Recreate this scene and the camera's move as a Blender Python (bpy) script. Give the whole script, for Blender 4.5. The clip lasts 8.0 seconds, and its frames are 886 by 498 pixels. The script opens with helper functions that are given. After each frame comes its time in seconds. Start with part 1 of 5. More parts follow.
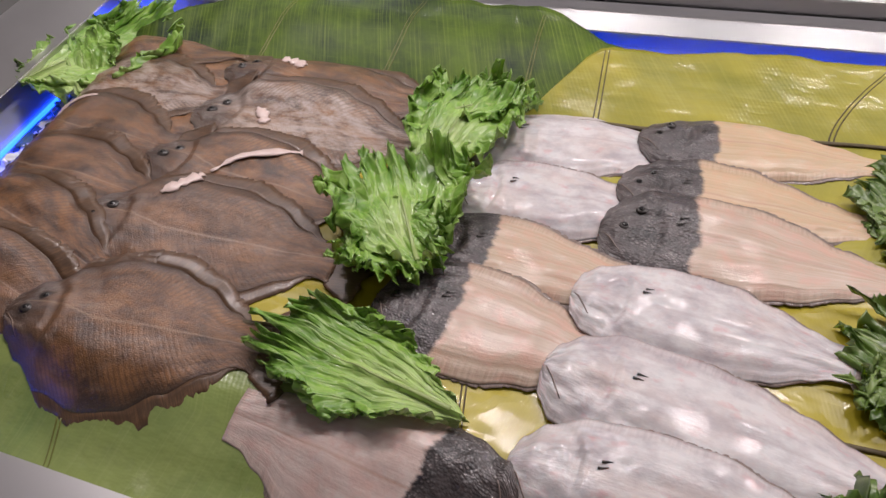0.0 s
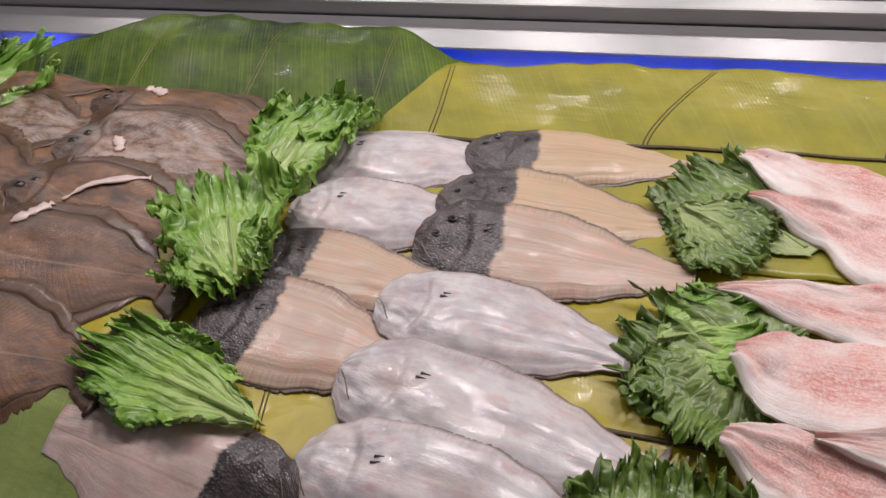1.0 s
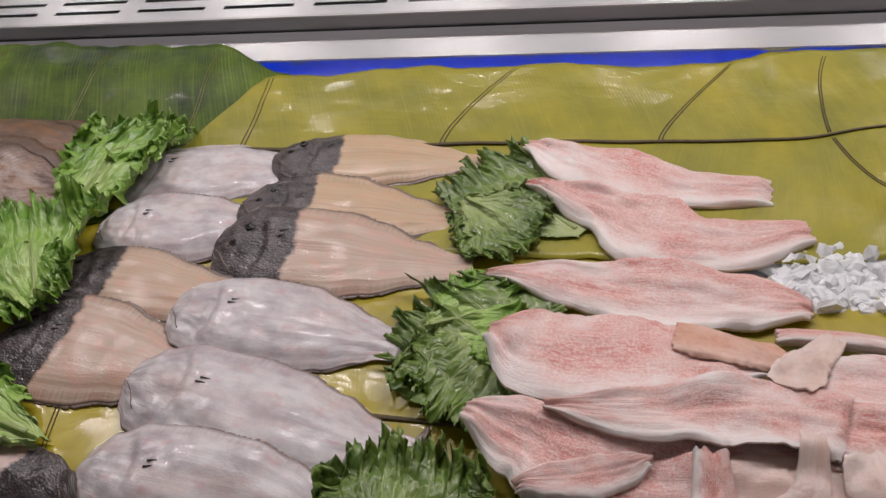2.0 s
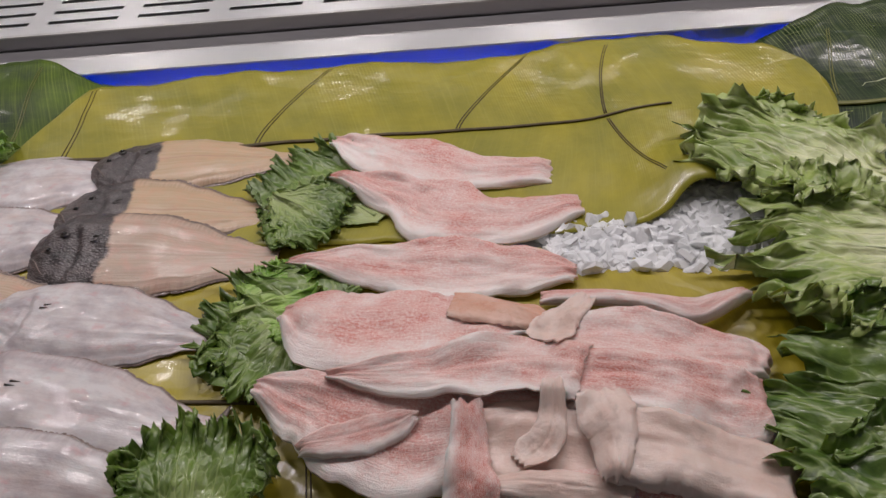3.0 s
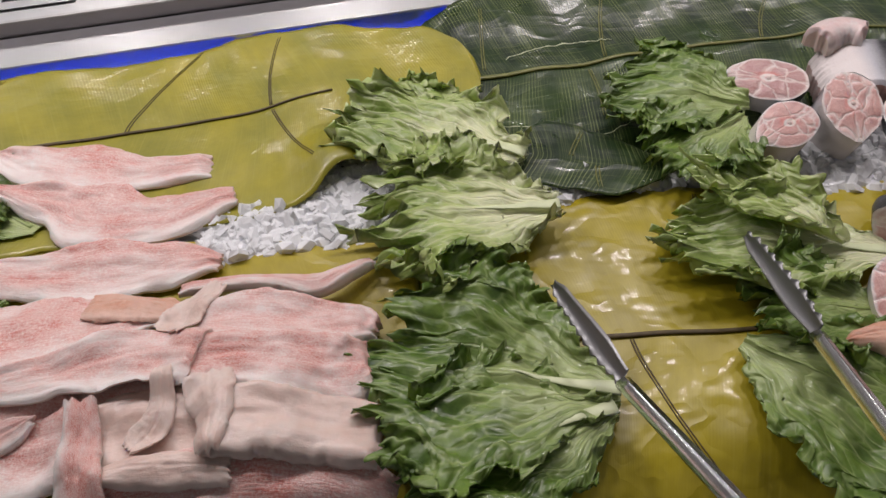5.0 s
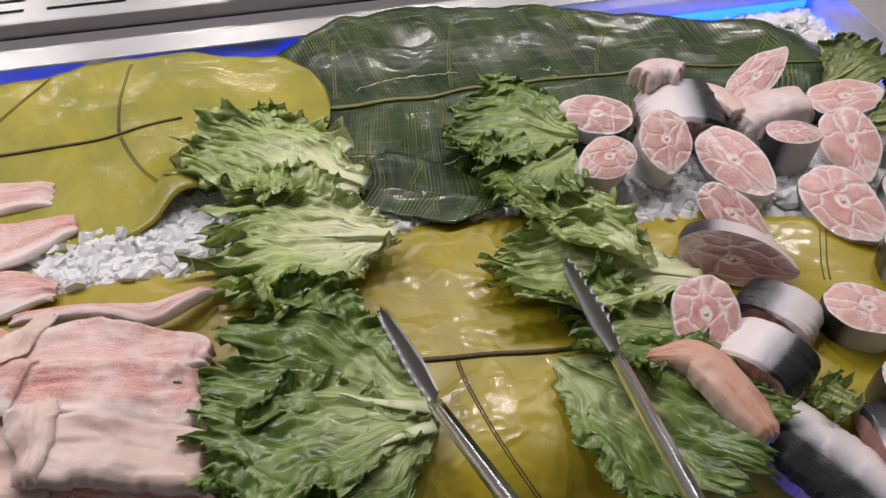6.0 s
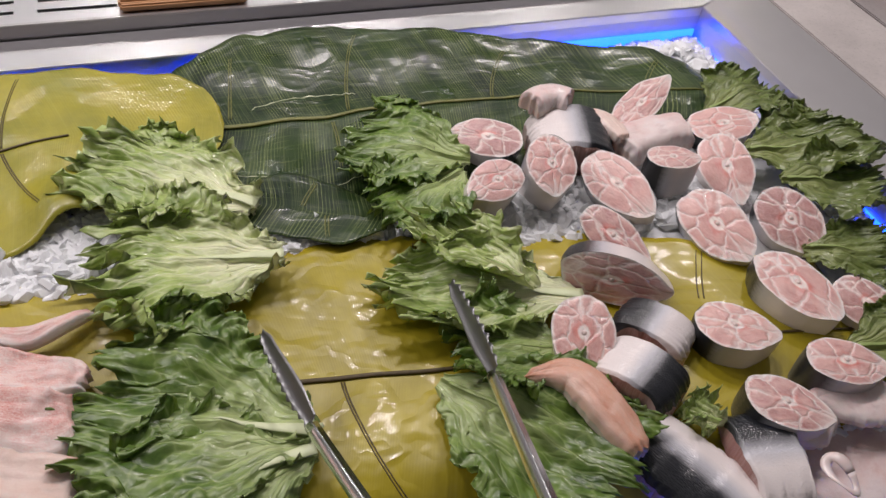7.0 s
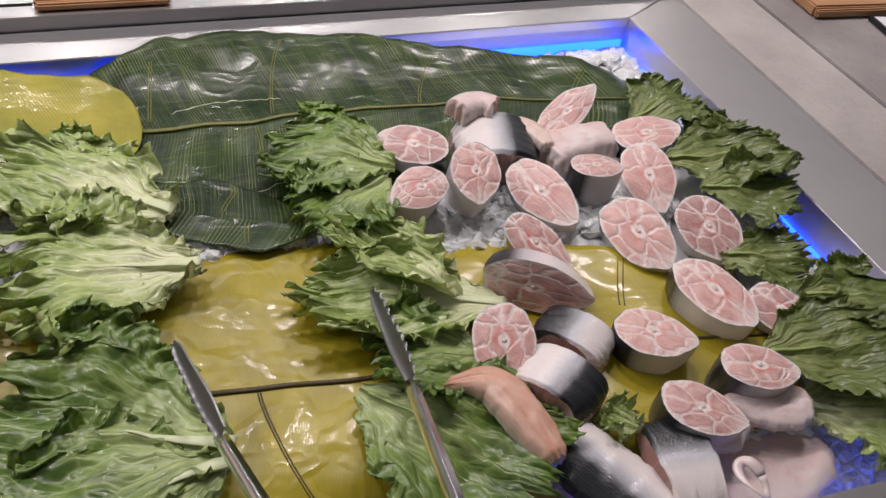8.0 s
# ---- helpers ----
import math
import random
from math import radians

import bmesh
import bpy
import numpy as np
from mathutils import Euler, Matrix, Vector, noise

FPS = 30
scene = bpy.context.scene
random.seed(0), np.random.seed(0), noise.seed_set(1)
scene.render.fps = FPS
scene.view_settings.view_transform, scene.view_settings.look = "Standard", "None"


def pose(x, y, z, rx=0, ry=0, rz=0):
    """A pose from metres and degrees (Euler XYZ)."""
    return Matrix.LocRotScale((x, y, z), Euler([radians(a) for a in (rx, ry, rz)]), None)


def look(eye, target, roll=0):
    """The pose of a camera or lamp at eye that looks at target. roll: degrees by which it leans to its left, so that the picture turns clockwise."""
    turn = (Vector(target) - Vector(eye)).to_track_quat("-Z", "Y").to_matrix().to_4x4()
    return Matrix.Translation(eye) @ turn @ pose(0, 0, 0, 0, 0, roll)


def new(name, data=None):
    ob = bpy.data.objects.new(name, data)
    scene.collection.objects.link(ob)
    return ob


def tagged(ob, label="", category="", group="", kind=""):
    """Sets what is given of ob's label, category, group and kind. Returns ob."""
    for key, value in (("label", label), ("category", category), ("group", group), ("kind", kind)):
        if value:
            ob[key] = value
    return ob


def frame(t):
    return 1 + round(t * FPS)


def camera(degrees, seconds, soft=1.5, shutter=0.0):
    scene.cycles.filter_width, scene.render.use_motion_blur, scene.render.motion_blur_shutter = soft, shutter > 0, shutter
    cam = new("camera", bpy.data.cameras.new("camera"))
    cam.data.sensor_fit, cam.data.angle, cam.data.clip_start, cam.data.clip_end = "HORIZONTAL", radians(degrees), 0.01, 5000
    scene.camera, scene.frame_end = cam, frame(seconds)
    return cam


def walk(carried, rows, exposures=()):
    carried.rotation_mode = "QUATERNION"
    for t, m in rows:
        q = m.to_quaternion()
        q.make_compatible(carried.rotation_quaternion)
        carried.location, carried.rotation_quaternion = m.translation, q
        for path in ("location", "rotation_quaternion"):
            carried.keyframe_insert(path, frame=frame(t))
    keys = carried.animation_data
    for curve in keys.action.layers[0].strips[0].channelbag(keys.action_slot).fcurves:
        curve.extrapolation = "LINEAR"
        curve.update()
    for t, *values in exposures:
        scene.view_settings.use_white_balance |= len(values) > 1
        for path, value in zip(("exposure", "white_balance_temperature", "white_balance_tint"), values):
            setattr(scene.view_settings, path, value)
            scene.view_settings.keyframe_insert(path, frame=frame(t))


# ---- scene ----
cam = camera(57.2, 8.0)
PATH = [
    (0, (0.316, 0.265, 1.484), (-0.155, 1.603, 0.074), -5.5),
    (0.5, (0.419, 0.266, 1.499), (-0.054, 1.604, 0.09), -6.6),
    (1, (0.521, 0.281, 1.505), (0.051, 1.636, 0.111), -8.0),
    (1.5, (0.613, 0.286, 1.507), (0.201, 1.667, 0.12), -8.3),
    (1.7, (0.657, 0.29, 1.505), (0.254, 1.67, 0.115), -9.1),
    (3, (0.854, 0.235, 1.531), (0.691, 1.637, 0.114), -7.8),
    (3.5, (0.927, 0.225, 1.533), (0.846, 1.619, 0.102), -7.7),
    (4, (0.985, 0.214, 1.539), (1.019, 1.584, 0.083), -6.4),
    (5.3, (1.125, 0.17, 1.557), (1.349, 1.514, 0.093), -2.7),
    (5.5, (1.135, 0.164, 1.568), (1.415, 1.503, 0.109), -1.0),
    (6, (1.176, 0.145, 1.585), (1.575, 1.472, 0.143), 2.3),
    (6.5, (1.199, 0.138, 1.593), (1.698, 1.452, 0.17), 5.2),
    (7, (1.218, 0.13, 1.604), (1.797, 1.427, 0.195), 7.5),
    (7.5, (1.233, 0.127, 1.61), (1.887, 1.403, 0.215), 9.6),
    (8, (1.246, 0.126, 1.603), (1.955, 1.387, 0.222), 11.2),
]
EXPOSURES = [(0, 0.06), (1.5, -0.22), (3, -0.52), (4, -0.45), (5.5, -0.14), (8, -0.04)]
walk(cam, [(t, look(eye, target, roll)) for t, eye, target, roll in PATH], EXPOSURES)

# ---- light ----
world = bpy.data.worlds.new("world")
scene.world = world
world.use_nodes = True
world.node_tree.nodes["Background"].inputs[0].default_value = (0.9, 0.95, 1.0, 1)
world.node_tree.nodes["Background"].inputs[1].default_value = 0.003


def lamp(name, x, y, z, sx, sy, power, colour):
    data = bpy.data.lights.new(name, "AREA")
    data.shape, data.size, data.size_y, data.energy, data.color = "RECTANGLE" if sx > 1 else "ELLIPSE", sx, sy, power, colour
    ob = new(name, data)
    ob.location = (x, y, z)
    return ob


# bright spots in pairs far behind the counter, softer shop lighting overhead
for k in range(7):
    for dx in (-0.09, 0.09):
        lamp("ceiling_spot", -2.6 + 1.25 * k + dx, 4.6, 2.9, 0.16, 0.16, 4.0, (1.0, 0.95, 0.9))
for k in range(5):
    lamp("counter_light", -1.0 + 0.95 * k, 1.85, 2.9, 0.3, 0.3, 19.0, (1.0, 0.905, 0.915))
lamp("shop_light", 0.0, 4.95, 2.95, 6.8, 1.0, 27, (1.0, 0.95, 0.96))
lamp("shop_light", 5.0, 2.4, 2.95, 1.2, 3.2, 7, (1.0, 0.95, 0.97))
# added fill in front of the counter, no fixture; lifts the sides facing forward
lamp("shop_light", 0.8, -0.6, 2.95, 6.0, 0.8, 5, (1.0, 0.95, 0.93))


# ---- materials ----
class Nodes:
    """A small writer of node trees."""

    def __init__(self, name, rough=0.5, metal=0.0, coat=0.0, spec=0.5):
        self.m = bpy.data.materials.new(name)
        self.m.use_nodes = True
        self.t = self.m.node_tree
        self.b = self.t.nodes["Principled BSDF"]
        self.b.inputs["Roughness"].default_value = rough
        self.b.inputs["Metallic"].default_value = metal
        self.b.inputs["Coat Weight"].default_value = coat
        self.b.inputs["Coat Roughness"].default_value = 0.13
        self.b.inputs["Specular IOR Level"].default_value = spec

    def node(self, kind, **sets):
        n = self.t.nodes.new(kind)
        for key, value in sets.items():
            if key == "operation":
                n.operation = value
            elif key == "data_type":
                n.data_type = value
        return n

    def put(self, socket, value):
        if isinstance(value, bpy.types.NodeSocket):
            self.t.links.new(value, socket)
        else:
            socket.default_value = value

    def uv(self, su=1.0, sv=1.0):
        c = self.node("ShaderNodeTexCoord")
        m = self.node("ShaderNodeMapping")
        self.t.links.new(c.outputs["UV"], m.inputs["Vector"])
        m.inputs["Scale"].default_value = (su, sv, 1)
        return m.outputs[0]

    def var(self, su=1.0, sv=1.0):
        """uv shifted by a random amount for each thing, so that no two look alike."""
        s = self.node("ShaderNodeVectorMath", operation="ADD")
        off = self.node("ShaderNodeCombineXYZ")
        self.put(off.inputs[0], self.math("MULTIPLY", self.random(), 31.0))
        self.put(off.inputs[1], self.math("MULTIPLY", self.random(), 57.0))
        self.t.links.new(self.uv(su, sv), s.inputs[0])
        self.t.links.new(off.outputs[0], s.inputs[1])
        return s.outputs[0]

    def obj(self, sx=1.0, sy=1.0, sz=1.0):
        c = self.node("ShaderNodeTexCoord")
        m = self.node("ShaderNodeMapping")
        self.t.links.new(c.outputs["Object"], m.inputs["Vector"])
        m.inputs["Scale"].default_value = (sx, sy, sz)
        return m.outputs[0]

    def split(self, vec):
        n = self.node("ShaderNodeSeparateXYZ")
        self.t.links.new(vec, n.inputs[0])
        return n.outputs[0], n.outputs[1]

    def math(self, op, a, b=0.0, c=0.0):
        n = self.node("ShaderNodeMath", operation=op)
        for s, v in zip(n.inputs, (a, b, c)):
            self.put(s, v)
        return n.outputs[0]

    def noise(self, vec, scale, detail=4.0, rough=0.55):
        n = self.node("ShaderNodeTexNoise")
        self.put(n.inputs["Vector"], vec)
        n.inputs["Scale"].default_value, n.inputs["Detail"].default_value, n.inputs["Roughness"].default_value = scale, detail, rough
        return n.outputs[0]

    def voronoi(self, vec, scale, feature="F1"):
        n = self.node("ShaderNodeTexVoronoi")
        n.feature = feature
        self.put(n.inputs["Vector"], vec)
        n.inputs["Scale"].default_value = scale
        return n.outputs["Distance"]

    def wave(self, vec, scale, distortion=0.0, direction="X"):
        n = self.node("ShaderNodeTexWave")
        n.bands_direction = direction
        self.put(n.inputs["Vector"], vec)
        n.inputs["Scale"].default_value, n.inputs["Distortion"].default_value = scale, distortion
        return n.outputs["Fac"]

    def ramp(self, fac, *stops):
        n = self.node("ShaderNodeValToRGB")
        self.put(n.inputs[0], fac)
        e = n.color_ramp.elements
        while len(e) < len(stops):
            e.new(0.5)
        for k, (at, value) in enumerate(stops):
            e[k].position = at
            e[k].color = (value, value, value, 1) if isinstance(value, (int, float)) else (*value, 1)
        return n.outputs[0]

    def mix(self, fac, a, b):
        n = self.node("ShaderNodeMix", data_type="RGBA")
        self.put(n.inputs[0], fac)
        for s, v in ((n.inputs[6], a), (n.inputs[7], b)):
            self.put(s, (*v, 1) if isinstance(v, tuple) else v)
        return n.outputs[2]

    def random(self):
        return self.node("ShaderNodeObjectInfo").outputs["Random"]

    def done(self, colour, bump=None, strength=0.3, distance=0.002, rough=None):
        self.put(self.b.inputs["Base Color"], (*colour, 1) if isinstance(colour, tuple) else colour)
        if bump is not None:
            n = self.node("ShaderNodeBump")
            n.inputs["Strength"].default_value, n.inputs["Distance"].default_value = strength, distance
            self.put(n.inputs["Height"], bump)
            self.t.links.new(n.outputs[0], self.b.inputs["Normal"])
            self.t.links.new(n.outputs[0], self.b.inputs["Coat Normal"])
        if rough is not None:
            self.put(self.b.inputs["Roughness"], rough)
        return self.m


def steel_material(name, base, rough, brushed=(2.0, 120.0, 120.0)):
    n = Nodes(name, rough, 1.0)
    g = n.noise(n.obj(*brushed), 6.0, 3.0)
    s = n.noise(n.obj(), 3.0, 4.0)
    c = n.mix(n.ramp(s, (0.3, 0.0), (0.75, 1.0)), tuple(v * 0.86 for v in base), base)
    return n.done(c, g, 0.03, 0.001, n.ramp(g, (0.2, rough * 0.94), (0.8, rough * 1.08)))


def leaf_material(name, low, high, vein, stripe, coat=0.2, ridge=0.04, wrinkle=2.2, grain=(14.0, 26.0), blemish=(0.2, 0.15, 0.03), gloss=(0.22, 0.42), spec=0.5, rough_detail=4.0, lines=0.0, crease=0.0):
    """Banana leaf: fine parallel veins run out from the midrib; uv is in metres."""
    n = Nodes(name, 0.4, 0.0, coat, spec)
    n.b.inputs["Coat Roughness"].default_value = 0.07
    uv = n.uv()
    big = n.noise(n.uv(5.0, 3.5), 1.6, 6.0, 0.65)
    fine = n.wave(uv, 75.0, 1.5)
    finer = n.noise(n.uv(330.0, 5.0), 1.0, 3.0)
    c = n.mix(n.ramp(big, (0.36, 0.0), (0.64, 1.0)), low, high)
    c = n.mix(n.math("MULTIPLY", n.ramp(finer, (0.52, 0.0), (0.68, 1.0)), stripe), c, vein)
    if lines:
        # thin pale side veins a few millimetres apart, here and there broken
        u, v = n.split(n.uv())
        run = n.math("ADD", n.math("MULTIPLY", u, 190.0), n.math("MULTIPLY", n.noise(n.uv(9.0, 6.0), 1.0, 3.0), 3.0))
        thin = n.ramp(n.math("ABSOLUTE", n.math("SUBTRACT", n.math("FRACT", run), 0.5)), (0.0, 1.0), (0.13, 0.0))
        gaps = n.ramp(n.noise(n.uv(30.0, 9.0), 1.0, 4.0), (0.42, 0.0), (0.62, 1.0))
        c = n.mix(n.math("MULTIPLY", n.math("MULTIPLY", thin, gaps), lines), c, vein)
        cross = n.noise(n.uv(12.0, 420.0), 1.0, 3.0)
        c = n.mix(n.math("MULTIPLY", n.ramp(cross, (0.58, 0.0), (0.7, 1.0)), lines * 0.35), c, vein)
    spots = n.ramp(n.noise(n.uv(22.0, 14.0), 1.0, 5.0, 0.7), (0.66, 0.0), (0.75, 1.0))
    c = n.mix(n.math("MULTIPLY", spots, 0.35), c, blemish)
    h = n.math("ADD", n.math("MULTIPLY", fine, ridge), n.math("MULTIPLY", n.noise(n.uv(*grain), 1.0, rough_detail), wrinkle))
    if crease:
        fold = n.math("ABSOLUTE", n.math("SUBTRACT", n.noise(n.uv(grain[0] * 0.9, grain[1] * 1.0), 1.3, 3.0), 0.5))
        h = n.math("ADD", h, n.math("MULTIPLY", n.ramp(fold, (0.0, 1.0), (0.07, 0.0)), crease))
    return n.done(c, h, 0.35, 0.004, n.ramp(n.noise(n.uv(9.0, 9.0), 1.0, 3.0), (0.3, gloss[0]), (0.7, gloss[1])))


def lettuce_material(name, edge, mid, rib):
    n = Nodes(name, 0.38, 0.0, 0.15)
    n.b.inputs["Subsurface Weight"].default_value = 0.1
    n.b.inputs["Subsurface Radius"].default_value = (0.6, 1.0, 0.15)
    n.b.inputs["Subsurface Scale"].default_value = 0.004
    u, v = n.split(n.uv())
    av = n.math("ABSOLUTE", v)
    # pale towards the rib and the cut base
    pale = n.math("SUBTRACT", 1.0, n.math("ADD", n.math("MULTIPLY", u, 1.2), n.math("MULTIPLY", av, 0.45)))
    blot = n.noise(n.obj(), 26.0, 6.0, 0.65)
    fork = n.noise(n.var(2.2, 8.0), 1.0, 5.0, 0.65)
    c = n.mix(n.ramp(blot, (0.3, 0.0), (0.68, 1.0)), edge, mid)
    f = n.ramp(n.math("ADD", pale, n.math("MULTIPLY", n.math("SUBTRACT", fork, 0.5), 0.9)), (0.12, 0.0), (0.8, 0.95))
    c = n.mix(f, c, rib)
    # veins fan out from the base, and a finer net hangs between them
    fan = n.math("ADD", n.math("MULTIPLY", v, 4.0), n.math("MULTIPLY", n.noise(n.var(2.6, 2.6), 1.0, 3.0), 0.9))
    line = n.math("ABSOLUTE", n.math("SUBTRACT", n.math("FRACT", fan), 0.5))
    width = n.ramp(u, (0.1, 0.12), (0.95, 0.03))
    main = n.math("SUBTRACT", 1.0, n.math("MINIMUM", n.math("DIVIDE", line, width), 1.0))
    c = n.mix(n.math("MULTIPLY", main, n.ramp(u, (0.3, 0.5), (1.0, 0.2))), c, rib)
    net = n.voronoi(n.var(9.0, 8.0), 1.0, "DISTANCE_TO_EDGE")
    c = n.mix(n.math("MULTIPLY", n.ramp(net, (0.0, 1.0), (0.09, 0.0)), 0.25), c, rib)
    h = n.math("ADD", n.math("MULTIPLY", n.ramp(net, (0.0, 0.0), (0.3, 1.0)), 0.9), n.math("MULTIPLY", n.noise(n.obj(), 110.0, 5.0), 0.6))
    return n.done(c, n.math("SUBTRACT", h, n.math("MULTIPLY", main, 0.8)), 0.35, 0.003)


def soft_flesh(n, weight=0.25, scale=0.006):
    """Light goes a little way into wet fish."""
    n.b.inputs["Subsurface Weight"].default_value = weight
    n.b.inputs["Subsurface Radius"].default_value = (1.0, 0.5, 0.4)
    n.b.inputs["Subsurface Scale"].default_value = scale
    n.b.inputs["Coat Roughness"].default_value = 0.1


def sole_material(name="skinned_sole", low=(0.36, 0.245, 0.19), high=(0.58, 0.47, 0.4), warm=(0.6, 0.42, 0.17)):
    """Eyed side with the skin drawn off behind the head: dark scaled head, cream flesh with long muscle streaks."""
    n = Nodes(name, 0.38, 0.0, 0.2)
    soft_flesh(n)
    u, v = n.split(n.uv())
    av = n.math("ABSOLUTE", v)
    scales = n.voronoi(n.var(85.0, 26.0), 1.0)
    patch = n.noise(n.var(10.0, 2.6), 1.0, 6.0, 0.65)
    streak = n.noise(n.var(1.6, 13.0), 1.0, 5.0, 0.6)
    thin = n.noise(n.var(2.6, 42.0), 1.0, 3.0, 0.6)
    tone = n.random()
    head = n.mix(n.ramp(patch, (0.3, 0.0), (0.7, 1.0)), (0.012, 0.01, 0.012), (0.1, 0.082, 0.082))
    # shine of the wet scales painted as pale specks on the head
    glint = n.math("MULTIPLY", n.ramp(scales, (0.15, 1.0), (0.5, 0.0)), n.ramp(n.noise(n.var(14.0, 5.0), 1.0, 5.0, 0.7), (0.45, 0.0), (0.62, 0.8)))
    head = n.mix(glint, head, (0.32, 0.28, 0.275))
    head = n.mix(n.ramp(u, (0.0, 0.35), (0.12, 0.0)), head, (0.16, 0.12, 0.11))
    flesh = n.mix(n.ramp(streak, (0.22, 0.0), (0.68, 1.0)), low, high)
    flesh = n.mix(n.ramp(thin, (0.55, 0.0), (0.7, 0.22)), flesh, (0.72, 0.64, 0.56))
    flesh = n.mix(n.math("MULTIPLY", n.ramp(patch, (0.46, 0.0), (0.62, 1.0)), 0.55), flesh, (0.62, 0.34, 0.29))
    flesh = n.mix(n.ramp(n.noise(n.var(5.0, 1.4), 1.0, 6.0, 0.7), (0.5, 0.0), (0.66, 0.45)), flesh, (0.38, 0.29, 0.25))
    flesh = n.mix(n.math("MULTIPLY", n.math("MULTIPLY", tone, tone), 0.7), flesh, warm)
    flesh = n.mix(n.ramp(n.math("ABSOLUTE", n.math("SUBTRACT", v, 0.03)), (0.0, 0.6), (0.035, 0.0)), flesh, (0.46, 0.27, 0.2))
    # the fin muscles show as a greyer band with short rays along both edges
    rays = n.noise(n.var(95.0, 1.5), 1.0, 3.0)
    band = n.mix(n.ramp(rays, (0.38, 0.0), (0.62, 1.0)), (0.24, 0.165, 0.13), (0.56, 0.44, 0.36))
    flesh = n.mix(n.ramp(av, (0.7, 0.0), (0.84, 0.32)), flesh, band)
    flesh = n.mix(n.ramp(av, (0.94, 0.0), (1.0, 0.7)), flesh, (0.12, 0.085, 0.07))
    edge = n.math("ADD", u, n.math("MULTIPLY", n.math("SUBTRACT", n.noise(n.var(5.0, 3.0), 1.0, 6.0, 0.7), 0.5), 0.09))
    edge = n.math("ADD", edge, n.math("MULTIPLY", n.math("MULTIPLY", v, v), 0.03))
    c = n.mix(n.ramp(edge, (0.318, 0.0), (0.334, 1.0)), head, flesh)
    h = n.math("SUBTRACT", n.math("ADD", n.math("MULTIPLY", streak, 0.25), n.math("MULTIPLY", n.noise(n.var(60.0, 18.0), 1.0, 3.0), 0.2)), n.math("MULTIPLY", scales, n.ramp(edge, (0.31, 0.45), (0.34, 0.0))))
    return n.done(c, h, 0.5, 0.003)


def pale_fish_material():
    n = Nodes("pale_fish_belly", 0.4, 0.0, 0.22)
    soft_flesh(n)
    u, v = n.split(n.uv())
    av = n.math("ABSOLUTE", v)
    cloud = n.noise(n.var(6.0, 2.2), 1.0, 7.0, 0.66)
    streak = n.noise(n.var(2.5, 14.0), 1.0, 4.0)
    c = n.mix(n.ramp(cloud, (0.36, 0.0), (0.6, 1.0)), (0.4, 0.355, 0.375), (0.64, 0.61, 0.61))
    c = n.mix(n.ramp(n.noise(n.var(3.0, 1.2), 1.0, 4.0), (0.5, 0.0), (0.7, 0.5)), c, (0.6, 0.47, 0.42))
    c = n.mix(n.math("MULTIPLY", n.ramp(streak, (0.56, 0.0), (0.8, 1.0)), 0.25), c, (0.55, 0.36, 0.36))
    c = n.mix(n.ramp(n.noise(n.var(9.0, 3.0), 1.3, 6.0), (0.58, 0.0), (0.72, 0.5)), c, (0.55, 0.25, 0.26))
    c = n.mix(n.ramp(n.math("ABSOLUTE", n.math("ADD", v, -0.02)), (0.0, 0.5), (0.045, 0.0)), c, (0.44, 0.37, 0.38))
    rays = n.noise(n.var(95.0, 1.5), 1.0, 3.0)
    c = n.mix(n.ramp(av, (0.74, 0.0), (0.88, 0.25)), c, n.mix(n.ramp(rays, (0.38, 0.0), (0.62, 1.0)), (0.34, 0.26, 0.26), (0.66, 0.57, 0.56)))
    c = n.mix(n.ramp(av, (0.95, 0.0), (1.0, 0.6)), c, (0.16, 0.12, 0.12))
    lump = n.noise(n.var(16.0, 5.0), 1.0, 5.0)
    h = n.math("ADD", n.math("MULTIPLY", lump, n.ramp(u, (0.2, 0.7), (0.36, 0.1))), n.math("ADD", n.math("MULTIPLY", streak, 0.15), n.math("MULTIPLY", n.noise(n.var(70.0, 20.0), 1.0, 3.0), 0.12)))
    return n.done(c, h, 0.35, 0.004)


